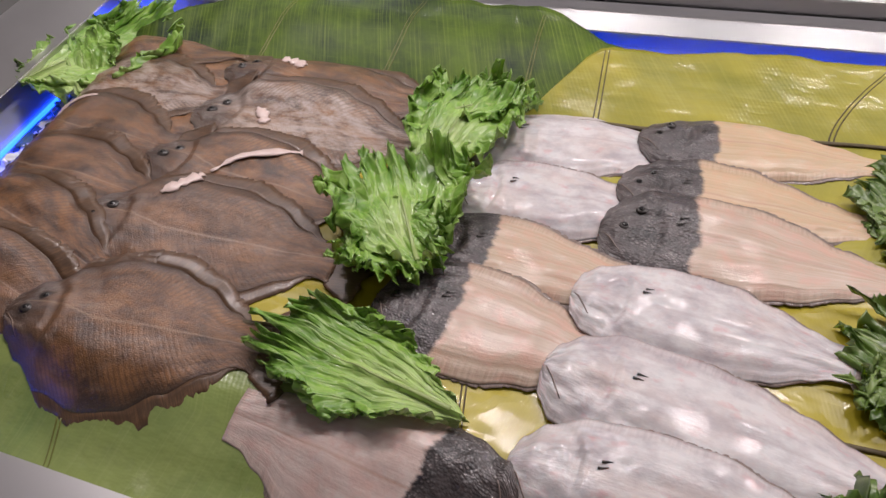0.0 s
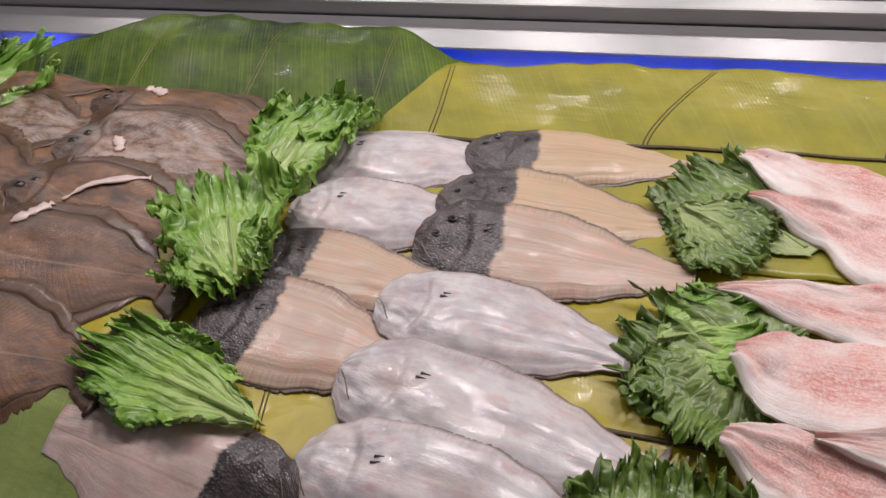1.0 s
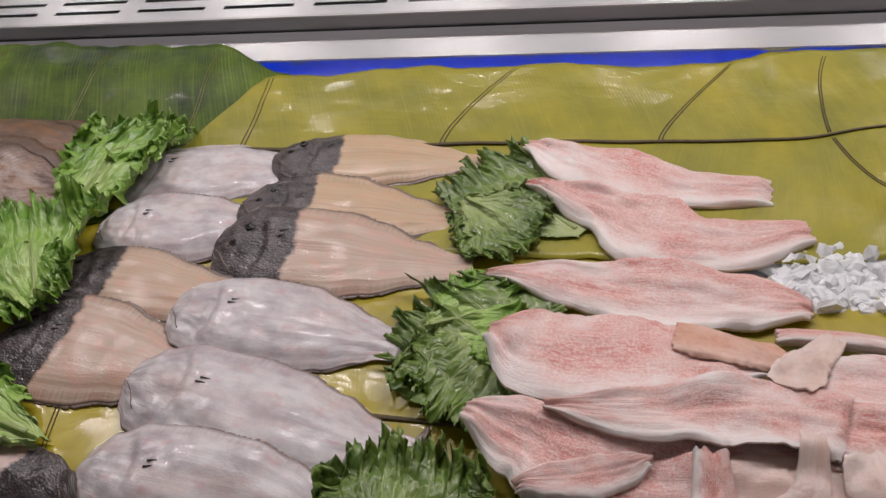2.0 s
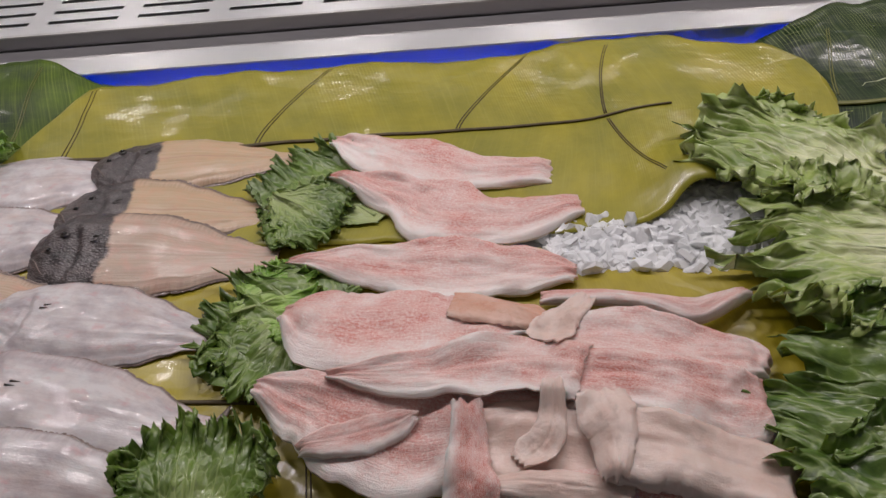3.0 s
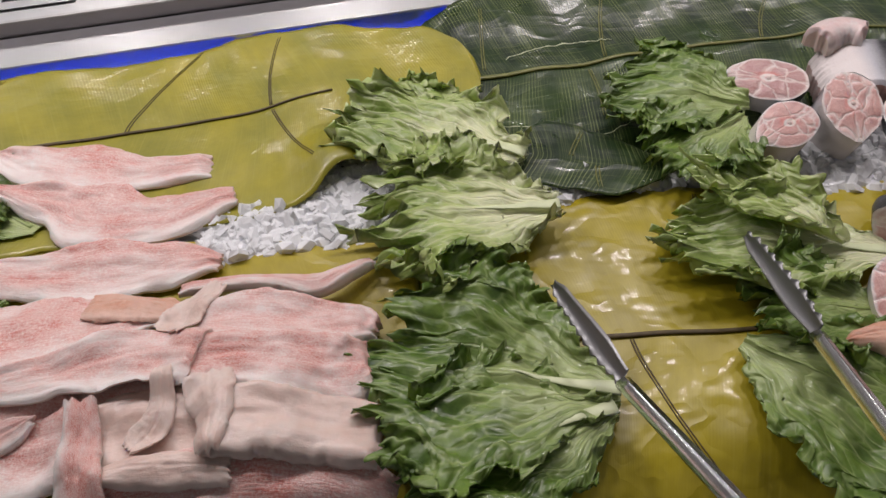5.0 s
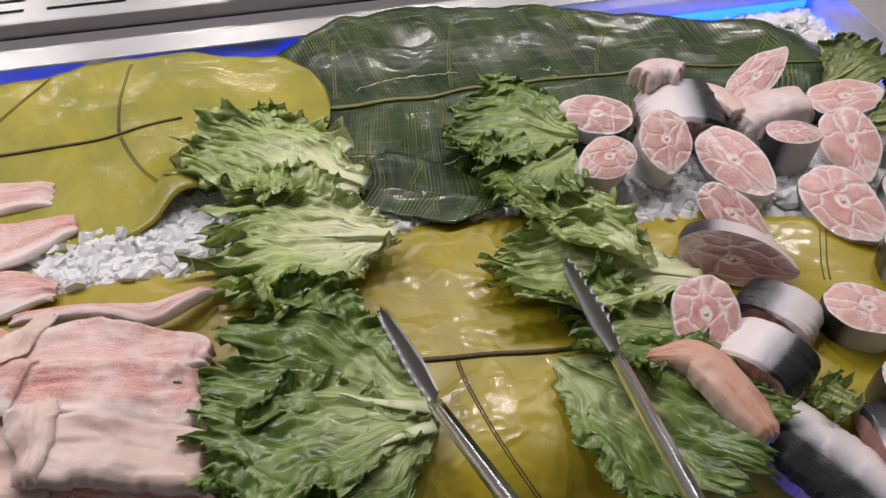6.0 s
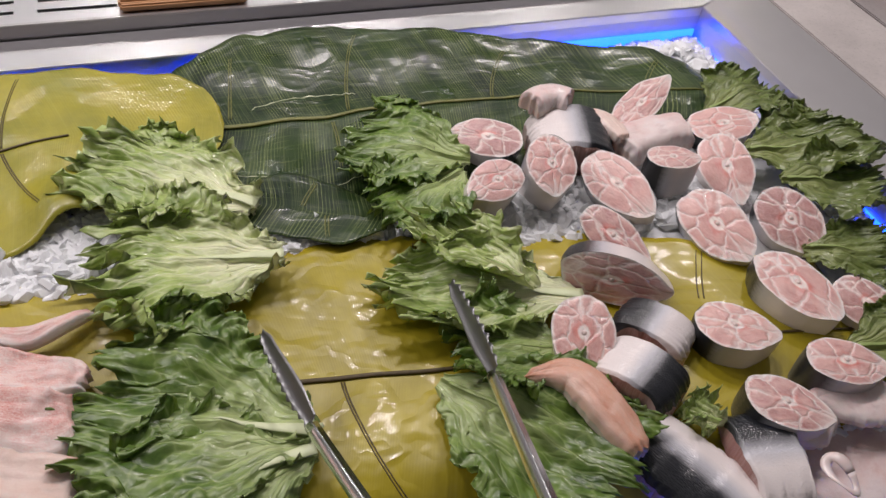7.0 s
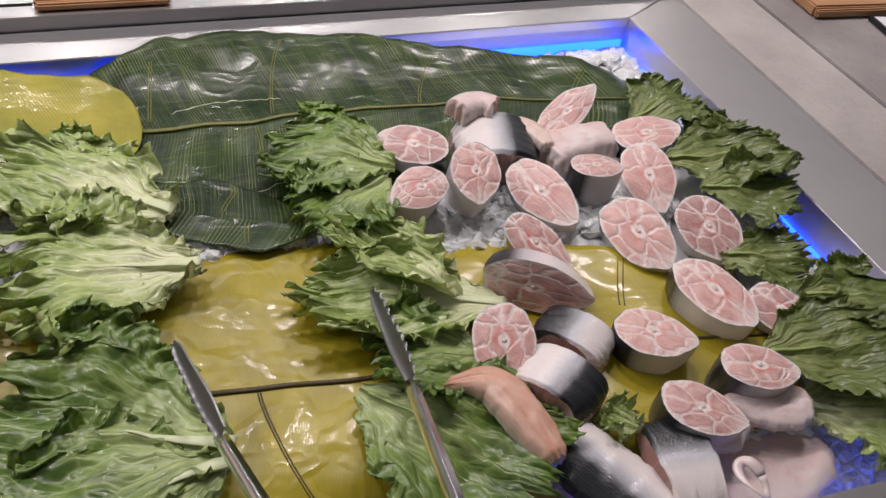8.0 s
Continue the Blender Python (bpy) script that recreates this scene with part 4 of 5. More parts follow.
def flatfish(name, head, tail, width, shape, body_mat, fin_mat, label, group, seed, thick=0.014, fin=0.007, eyes=True, bow=0.0, ragged=0.5, stiff=0.024):
    head, tail = Vector(head), Vector(tail)
    length = (tail - head).length
    ang = math.atan2(tail.y - head.y, tail.x - head.x)
    ca, sa = math.cos(ang), math.sin(ang)
    rng = random.Random(seed)
    brown = body_mat in (BROWN, BROWN_WORN)
    z0 = float(PILE.rest([(head.x + tail.x) / 2], [(head.y + tail.y) / 2], stiff)[0])
    ob = thing(name, (head.x, head.y, z0), label, "fish", group)
    ob.rotation_euler = (0, 0, ang)
    nu, nv = 64, 33

    def plan(u, v):
        w = lerp(shape, u) * width * 0.475 * (1 + 0.03 * wob(u * 4, v * 2, seed, 2.0))
        return u * length, v * w + bow * length * math.sin(math.pi * u)

    def lie(pts):
        x, y = np.array([p[0] for p in pts]), np.array([p[1] for p in pts])
        return head.x + x * ca - y * sa, head.y + x * sa + y * ca

    def top(u, v):
        w = lerp(shape, u)
        body = min(1.0, w * 1.15) ** 0.8 * lerp([(0, 0.4), (0.08, 0.85), (0.3, 1.0), (0.6, 0.85), (0.85, 0.5), (0.94, 0.22), (1, 0.08)], u)
        core = max(0.0, 1 - (abs(v) / 0.97) ** 2.3) ** 0.8
        h = thick * body * core
        # two long muscles with a shallow groove between, and the ribbed fin muscles
        h -= 0.0011 * body * math.exp(-((v - 0.03) / 0.05) ** 2) * (1 if u > 0.3 else 0.3)
        h -= 0.0009 * body * math.exp(-((abs(v) - 0.74) / 0.05) ** 2)
        h += 0.0003 * body * wob(u * 46 - abs(v) * 9, v, seed + 11, 1.0) * max(0.0, min(1.0, (abs(v) - 0.55) * 5)) * max(0.0, min(1.0, (1 - abs(v)) * 8))
        h += 0.0022 * wob(u * 3.5, v * 1.6, seed, 2.0) * (1 - v * v)
        if u < 0.34:
            h += 0.0024 * wob(u * 9, v * 3, seed + 7, 2.5) * (1 - v * v)
            h -= 0.0035 * math.exp(-((u - 0.2 + 0.09 * v * v) / 0.012) ** 2) * (1 - v * v)
            h += 0.0016 * math.exp(-((u - 0.235 + 0.09 * v * v) / 0.02) ** 2) * (1 - v * v)
        return max(h, 0.0004)

    flat, uvs = [], []
    for i in range(nu):
        for j in range(nv):
            u, v = i / (nu - 1), -1 + 2 * j / (nv - 1)
            u = u ** 1.25 if u < 0.5 else u + (0.5 ** 1.25 - 0.5) * (1 - u) * 2
            v = math.copysign(abs(v) ** 0.8, v)
            flat.append(plan(u, v))
            uvs.append((u, v))
    wx, wy = lie(flat)
    base = PILE.rest(wx, wy, stiff) - z0
    high = base + np.array([top(u, v) + 0.0016 for u, v in uvs])
    pts = [(p[0], p[1], z) for p, z in zip(flat, high)] + [(p[0], p[1], z) for p, z in zip(flat, base)]
    n = len(flat)
    faces = grid_faces(nu, nv) + grid_faces(nu, nv, n, True)
    rim = [i * nv for i in range(nu)] + [(nu - 1) * nv + j for j in range(1, nv)]
    rim += [i * nv + nv - 1 for i in range(nu - 2, -1, -1)] + [j for j in range(nv - 2, 0, -1)]
    faces += [(a, a + n, b + n, b) for a, b in zip(rim, rim[1:] + rim[:1])]
    mesh("body", pts, faces, body_mat, ob, "", uvs + uvs)

    def surface(u, v):
        p = plan(u, v)
        x, y = lie([p])
        return Vector((p[0], p[1], float(PILE.rest(x, y, stiff)[0]) - z0 + top(u, v)))

    marks = [surface(u, v) for u, v in ((0.085, 0.10), (0.13, 0.46))] if eyes else []
    gash = [surface(0.012 + 0.075 * k / 8, -0.1 - 0.5 * k / 8) for k in range(9)]
    small = [[surface(u + 0.03 * k / 5, v + 0.035 * k / 5) for k in range(6)] for u, v in ((0.255, 0.2), (0.262, 0.3))]
    # fins: ragged fringes along both edges and the tail
    for side, nm in ((1, "dorsal_fin"), (-1, "anal_fin")):
        fp, fu, lift = [], [], []
        steps = 110
        for i in range(steps):
            u = 0.07 + 0.86 * i / (steps - 1)
            x, y = plan(u, side * 0.96)
            reach = fin * lerp([(0, 0.15), (0.2, 0.7), (0.55, 1.0), (0.85, 0.75), (1, 0.12)], i / (steps - 1))
            reach *= 1 - ragged * (0.5 + 0.5 * wob(u * 60, side, seed, 1.0)) - 0.5 * ragged * (rng.random() > 0.9)
            curl = wob(u * 12, side, seed, 1.5)
            for k in range(4):
                f = k / 3
                fp.append((x + 0.55 * reach * f, y + side * reach * f))
                lift.append(0.0012 * (1 - f) + 0.0007 + fin * 0.05 * f * f * curl)
                fu.append((u * length, f))
        x, y = lie(fp)
        z = PILE.rest(x, y, stiff) - z0 + np.array(lift)
        sheet(nm, [(p[0], p[1], h) for p, h in zip(fp, z)], fu, steps, 4, fin_mat, ob, "", 0.0006)
    if body_mat is not SOLE and body_mat is not SOLE_PINK:
        tp, tu = [], []
        for i in range(12):
            f = i / 11
            for j in range(19):
                v = -1 + j / 9
                w = lerp(shape, 1.0) * width / 2 * (1 + 0.75 * f)
                tp.append((length * 0.985 + (fin * 1.9) * f * (1 - 0.25 * v * v) * (1 - 0.22 * rng.random() * f), v * w))
                tu.append((v * w, f))
        x, y = lie(tp)
        z = PILE.rest(x, y, stiff) - z0 + 0.002
        sheet("tail_fin", [(p[0], p[1], h) for p, h in zip(tp, z)], tu, 12, 19, fin_mat, ob, "", 0.0007)
    for at in marks:
        socket = None
        for nm, r, flatness, up, m in (("eye", 0.0068 if brown else 0.0056, 0.4, 0.0008, SOCKET), ("pupil", 0.0030, 0.5, 0.0028, EYE)):
            bm = bmesh.new()
            bmesh.ops.create_uvsphere(bm, u_segments=12, v_segments=8, radius=r)
            bmesh.ops.scale(bm, vec=(1.15, 1, flatness), verts=bm.verts)
            bmesh.ops.translate(bm, vec=at + Vector((0, 0, up)), verts=bm.verts)
            socket = part(nm, bm, m, socket or ob, "", True)
    if not brown:
        for run in small:
            tube("pectoral_fin", [p + Vector((0, 0, 0.0028 - 0.0012 * k / 5)) for k, p in enumerate(run)],
                 [0.0015 * (1 - 0.75 * k / 5) for k in range(6)], SOCKET, ob, "small dark fin", 6, 0.5)
    tube("mouth", [p + Vector((0, 0, 0.0016)) for p in gash], [0.0005 + 0.0005 * math.sin(math.pi * k / 8) for k in range(9)], fin_mat, ob, "", 6)
    PILE.add(wx, wy, high + z0)
    return ob


DARKHEAD = "flat sole with dark scaly head and skinned cream flesh"
WHITEFISH = "flat white sole lying blind side up, wet and pale"
g1 = "soles laid out in rows"
# laid from the back of the tub to the front, each a little over the last
for k, (h, t, w, pale) in enumerate([
        ((0.085, 1.050), (0.345, 1.078), 0.138, True), ((0.292, 1.086), (0.580, 1.090), 0.122, False),
        ((0.096, 0.952), (0.345, 0.957), 0.122, True), ((0.278, 0.992), (0.560, 0.978), 0.132, False),
        ((0.268, 0.916), (0.580, 0.902), 0.142, False), ((0.070, 0.868), (0.350, 0.838), 0.116, False),
        ((0.058, 0.776), (0.330, 0.738), 0.144, False), ((0.254, 0.818), (0.520, 0.788), 0.124, True),
        ((0.243, 0.722), (0.553, 0.656), 0.134, True), ((0.230, 0.620), (0.525, 0.585), 0.130, True)]):
    if pale:
        flatfish("sole", h, t, w, PALE_SHAPE, PALE, FIN_PALE, WHITEFISH, g1, 20 + k, eyes=False, fin=0.006, thick=0.016)
    else:
        flatfish("sole", h, t, w, SOLE_SHAPE, SOLE, FIN_PALE, DARKHEAD, g1, 10 + k)
flatfish("sole", (0.245, 0.563), (-0.030, 0.617), 0.145, PALE_SHAPE, SOLE_PINK, FIN_PALE, "skinned sole with a dark head, tail turned the other way", g1, 30)

g2 = "brown flounders heaped together"
BR = "whole brown flounder with mottled wet skin and ragged fins"
for k, (h, t, w) in enumerate([
        ((-0.42, 1.125), (-0.10, 1.095), 0.14), ((-0.42, 0.985), (-0.09, 0.965), 0.15), ((-0.45, 0.865), (-0.12, 0.860), 0.15),
        ((-0.50, 0.76), (-0.19, 0.79), 0.14), ((-0.560, 1.190), (-0.285, 1.205), 0.150), ((-0.290, 1.135), (0.025, 1.118), 0.150),
        ((-0.545, 1.085), (-0.265, 1.068), 0.150), ((-0.290, 1.035), (0.030, 1.028), 0.178),
        ((-0.545, 0.985), (-0.275, 0.950), 0.165), ((-0.300, 0.932), (-0.010, 0.900), 0.158),
        ((-0.545, 0.895), (-0.245, 0.858), 0.150), ((-0.325, 0.808), (0.000, 0.818), 0.178),
        ((-0.540, 0.840), (-0.235, 0.735), 0.135), ((-0.500, 0.755), (-0.200, 0.650), 0.11), ((-0.318, 0.668), (-0.030, 0.690), 0.180)]):
    flatfish("flounder", h, t, w, FLOUNDER_SHAPE, BROWN_WORN if k in (6, 7) else BROWN, FIN_BROWN, "brown flounder with scraped, pale patches on its skin" if k in (6, 7) else BR, g2, 40 + k, thick=0.012, fin=0.027, ragged=0.25, stiff=0.016)


def gut_strip(line, r):
    xy = [bend(line, k / 14) for k in range(15)]
    z = PILE.rest([p.x for p in xy], [p.y for p in xy], 0.006)
    base = Vector((*line[0], float(z[0])))
    ob = thing("gut_strip", base, "pale pink strip of fish gut on brown skin", "offal")
    pts = [Vector((p.x, p.y, h + r * 0.15)) - base for p, h in zip(xy, z)]
    tube("strand", pts, [r * max(0.15, 0.3 + 0.5 * math.sin(math.pi * (k + 1) / 17) + 0.9 * wob(k, 3, r * 900, 1.3)) for k in range(15)], GUT, ob, "", 10, 0.3)


gut_strip([(-0.235, 0.86), (-0.215, 0.885), (-0.205, 0.905)], 0.011)
gut_strip([(-0.20, 0.915), (-0.175, 0.945), (-0.13, 0.965), (-0.105, 0.975)], 0.007)
gut_strip([(-0.215, 1.17), (-0.19, 1.165), (-0.18, 1.15)], 0.009)
gut_strip([(-0.20, 1.05), (-0.185, 1.035), (-0.18, 1.02)], 0.008)
gut_strip([(-0.50, 1.01), (-0.48, 1.03), (-0.44, 1.04)], 0.005)


# ---- lettuce ----
def lettuce(root, tip, width, label, material, seed, layer=0.004, frill=0.014, crumple=0.010, waves=9.0, cup=0.02, curl=0.0, rib=True, fan=1.0, lobes=0.15, fold=0.018, fringe=0.075, press=0.0, under=False):
    root, tip = Vector(root), Vector(tip)
    length = (tip - root).length
    mid = (root + tip) / 2
    base = Vector((root.x, root.y, bed(mid.x, mid.y) + 0.006 + layer))
    ob = thing("lettuce_leaf", base, label, "lettuce", "lettuce leaves between the fish")
    ob.rotation_euler = (0, 0, math.atan2(tip.y - root.y, tip.x - root.x))
    nu, nv = 96, 144

    def point(u, v):
        # a fan: the rows spread round the root
        spread = lerp([(0, 0.10), (0.15, 0.30), (0.4, 0.75), (0.7, 1.0), (1, 0.9)], u)
        ang = v * fan
        teeth = fringe * (0.9 * wob(v * 9, 0.3, seed + 2, 1.0) + 0.8 * wob(v * 22, 0.3, seed + 12, 1.0) + 0.6 * wob(v * 42, 0.3, seed + 22, 1.0))
        rim = 1 + lobes * wob(v * 3.2, 0.5, seed, 2.2) + 0.06 * wob(v * 5, 0.3, seed + 1, 2.0) + teeth * u ** 4
        r = u * length * (rim if u > 0.3 else 1)
        x = r * (1 - 0.30 * (1 - math.cos(ang)) * 2)
        bite = (0.05 + fringe) * (0.9 * wob(u * 8, math.copysign(2, v), seed, 1.0) + 0.8 * wob(u * 20, math.copysign(2, v), seed + 14, 1.0) + 0.6 * wob(u * 38, math.copysign(2, v), seed + 24, 1.0))
        y = v * spread * width / 2 * rim * (1 + 0.16 * wob(u * 5, math.copysign(2, v), seed, 1.0) + bite * abs(v) ** 4)
        edge = max(abs(v), u ** 1.5)
        amp = max(0.0, (edge - 0.55) / 0.45) ** 1.5
        # along the edge: tight ruffles that die out inwards
        run = waves * (v * 2.2 if u ** 1.5 > abs(v) else v * 0.6 + math.copysign(u * 1.6, v))
        z = frill * amp * (1.6 * wob(run * 0.5, amp * 0.6, seed, 1.0) + 1.2 * amp * wob(run * 1.4, amp, seed + 4, 1.0) + 0.9 * amp * amp * wob(run * 3.4, amp, seed + 21, 1.0))
        side = frill * amp * (1.0 * wob(run * 0.9, amp, seed + 8, 1.0) + 0.8 * wob(run * 2.8, amp, seed + 18, 1.0))
        # between the fan of veins the blade puffs up in blisters
        ray = v * 4.0 + 0.5 * wob(u * 2.4, v * 2, seed + 15, 1.0)
        vein = abs(ray - math.floor(ray) - 0.5) * 2
        puff = min(1.0, u * 2.5)
        z += crumple * 0.2 * puff * (min(1.0, vein * 1.6) - 0.5)
        z += crumple * puff * (1.0 * wob(x * 17, y * 17, seed + 3, 1.0) + 0.35 * wob(x * 45, y * 45, seed + 5, 1.0) + 0.12 * wob(x * 95, y * 95, seed + 6, 1.0))
        z += fold * (wob(x * 9, y * 9, seed + 13, 1.0) + 0.3) * min(1.0, u * 2)
        z += cup * v * v * u + curl * length * max(0.0, u - 0.55) ** 2 * 4
        z += 0.006 * math.exp(-(v / 0.08) ** 2) * (1 - u)
        if press:
            z = z * min(1.0, (u / press) ** 2) - 0.006 * max(0.0, 1 - u / press)
        return Vector((x + side * 0.6, y + side * 0.5, max(-0.004, z + 0.010)))

    pts, uvs = [], []
    for i in range(nu):
        for j in range(nv):
            u, v = i / (nu - 1), -1 + 2 * j / (nv - 1)
            pts.append(point(u, v))
            uvs.append((u, v))
    sheet("blade", pts, uvs, nu, nv, material, ob, "", 0.0006)
    if under:
        turn = ob.rotation_euler.to_matrix()
        world_pts = [turn @ p + base for p in pts]
        PILE.add([p.x for p in world_pts], [p.y for p in world_pts], np.array([base.z + 0.6 * p.z for p in pts]))
    if not rib:
        run = [0.05 + 0.6 * k / 20 for k in range(21)]
        tube("rib", [point(u, 0.0) for u in run], [max(0.0006, 0.0032 * (1 - u / 0.7)) for u in run], LETTUCE_RIB_GREEN, ob, "", 8, 0.4)
    else:
        run = [0.0 + 0.42 * k / 16 for k in range(17)]
        tube("rib", [point(u, 0.0) + Vector((0, 0, 0.0005)) for u in run], [max(0.0006, 0.0085 * (1 - u / 0.44)) for u in run], LETTUCE_RIB, ob, "pale crisp rib", 10, 0.22)
    return ob


BRIGHT = "fresh bright green curly lettuce leaf on the ice"
PALEL = "pale green frilly lettuce leaf with a white cut base"
DEEP = "crumpled deep green lettuce leaf"
WILT = "dark wilted lettuce leaf against the tub's steel edge"
# these lie half under the fillets
for k, (root, tip, w, lab, m, kw) in enumerate([
        ((0.700, 0.955), (0.560, 1.075), 0.19, DEEP, LETTUCE_DEEP, dict(rib=False, waves=7, crumple=0.008, frill=0.010, layer=0.0, cup=0.0, fold=0.003, press=0.7)),
        ((0.560, 1.000), (0.650, 0.935), 0.14, DEEP, LETTUCE_DEEP, dict(rib=False, layer=0.004, waves=8, crumple=0.008, frill=0.010, cup=0.0, fold=0.003)),
        ((0.680, 0.740), (0.530, 0.850), 0.22, BRIGHT, LETTUCE_DEEP, dict(rib=False, waves=11, frill=0.012, layer=0.0, cup=0.0, fold=0.003, press=0.7)),
        ((0.545, 0.800), (0.640, 0.840), 0.13, BRIGHT, LETTUCE, dict(rib=False, layer=0.004, waves=9, frill=0.01, crumple=0.008, cup=0.0, fold=0.003)),
        ((0.640, 0.820), (0.580, 0.690), 0.16, BRIGHT, LETTUCE_DEEP, dict(press=0.6, rib=False, layer=0.004, waves=11, frill=0.011, cup=0.0, fold=0.003))]):
    lettuce(root, tip, w, lab, m, 5.3 * k + 2, under=True, **kw)


# ---- fillets ----
FIL_B = [(0, 0.06), (0.15, 0.4), (0.35, 0.85), (0.5, 1.0), (0.7, 0.7), (0.88, 0.5), (1, 0.3)]
FIL_C = [(0, 0.1), (0.1, 0.45), (0.3, 0.85), (0.5, 1.0), (0.75, 0.95), (0.92, 0.7), (1, 0.45)]
FIL_D = [(0, 0.7), (0.08, 0.95), (0.3, 1.0), (0.6, 0.98), (0.92, 0.93), (1, 0.85)]


def fillet(line, width, shape, label, thick=0.011, material=FILLET, arch=0.0, twist=0.0, curl=0.0, seed=0, name="fish_fillet", group="red-skinned fillets piled together", category="fillet", layer=None, dome=0.0, wavy=0.6, stiff=0.02, lips=(), edge_mat=None):
    """A limp slab along a plan line. lips: (u, side, height, reach) where an edge rolls up. With layer it lies that high over the ice bed, else on the pile."""
    nu, nv = 64, 27
    plan, mids, uvs = [], [], []
    length = sum((bend(line, (k + 1) / 12) - bend(line, k / 12)).length for k in range(12))
    calm = min(1.0, width / 0.09) * min(1.0, length / 0.2)
    for i in range(nu):
        u = i / (nu - 1)
        c = bend(line, u)
        d = (bend(line, min(1.0, u + 0.01)) - bend(line, max(0.0, u - 0.01))).normalized()
        side = Vector((-d.y, d.x))
        w = lerp(shape, u) * width / 2
        for j in range(nv):
            v = -1 + 2 * j / (nv - 1)
            ww = w * (1 + 0.06 * wob(u * 6, v, seed, 1.3) + abs(v) ** 3 * (0.06 * wob(u * 15, math.copysign(3, v), seed, 1.3) + 0.03 * wob(u * 40, math.copysign(3, v), seed, 1.3)))
            end = 0.005 * wob(v * 2.0, 5.0, seed, 1.4) * (1 if u > 0.5 else -1) * max(0.0, abs(2 * u - 1) - 0.8) * 5
            plan.append(c + side * v * ww + d * end)
            uvs.append((u * 1.6, (v + 1) / 2))
            mids.append((u, v, ww))
    x, y = np.array([p.x for p in plan]), np.array([p.y for p in plan])
    if layer is None:
        low = PILE.rest(x, y, stiff)
    else:
        m = bend(line, 0.5)
        low = np.full(len(plan), bed(m.x, m.y) + 0.006 + layer)
    base = Vector((*line[0], float(low[0])))
    ob = thing(name, base, label, category, group)
    up, dn = [], []
    for (u, v, ww), p, z in zip(mids, plan, low):
        z += arch * math.sin(math.pi * u) ** 2 + (v * ww + abs(ww)) * math.sin(radians(twist) * (u - 0.5)) + curl * v * v * width
        z += wavy * 1.5 * calm * (0.006 * (wob(u * 4, v * 1.4, seed + 2, 1.2) + 0.25) + 0.0034 * wob(u * 9, v * 2.2, seed + 5, 1.3) + 0.002 * wob(u * 5, v * 7, seed + 8, 1.3))
        for lu, ls, lh, lr in lips:
            z += lh * math.exp(-((u - lu) / lr) ** 2) * max(0.0, (v * ls - 0.45) / 0.55) ** 1.5
        edge = max(0.0, 1 - abs(v) ** 9) ** 0.7 * (0.82 + 0.18 * math.cos(v * 1.5)) * min(1.0, 10 * u + 0.25, 10 * (1 - u) + 0.35)
        edge = edge * (1 - dome) + dome * math.sqrt(max(0.0, 1 - 0.94 * v * v))
        q = Vector((p.x, p.y, z)) - base
        up.append(q + Vector((0, 0, thick * (0.3 + 0.7 * edge) - 0.0009 * math.exp(-((v - 0.1) / 0.08) ** 2))))
        dn.append(q)
    n = len(up)
    faces = grid_faces(nu, nv) + grid_faces(nu, nv, n, True)
    rim = [i * nv for i in range(nu)] + [(nu - 1) * nv + j for j in range(1, nv)]
    rim += [i * nv + nv - 1 for i in range(nu - 2, -1, -1)] + [j for j in range(nv - 2, 0, -1)]
    # the cut sides are flesh, the rest skin
    mesh("skin_side", up + dn, faces, material, ob, "", uvs + uvs)
    m = len(rim)
    mesh("cut_edge", [up[k] for k in rim] + [dn[k] for k in rim], [(k, k + m, (k + 1) % m + m, (k + 1) % m) for k in range(m)], edge_mat or FLESH, ob, "pink cut flesh", [uvs[k] for k in rim] * 2)
    PILE.add(x, y, np.array([p.z for p in up]) + base.z)
    return ob


def table(*widths):
    """Half widths at even steps, as shares of the widest."""
    big = max(widths)
    return [(k / (len(widths) - 1), w / big) for k, w in enumerate(widths)], 2 * big


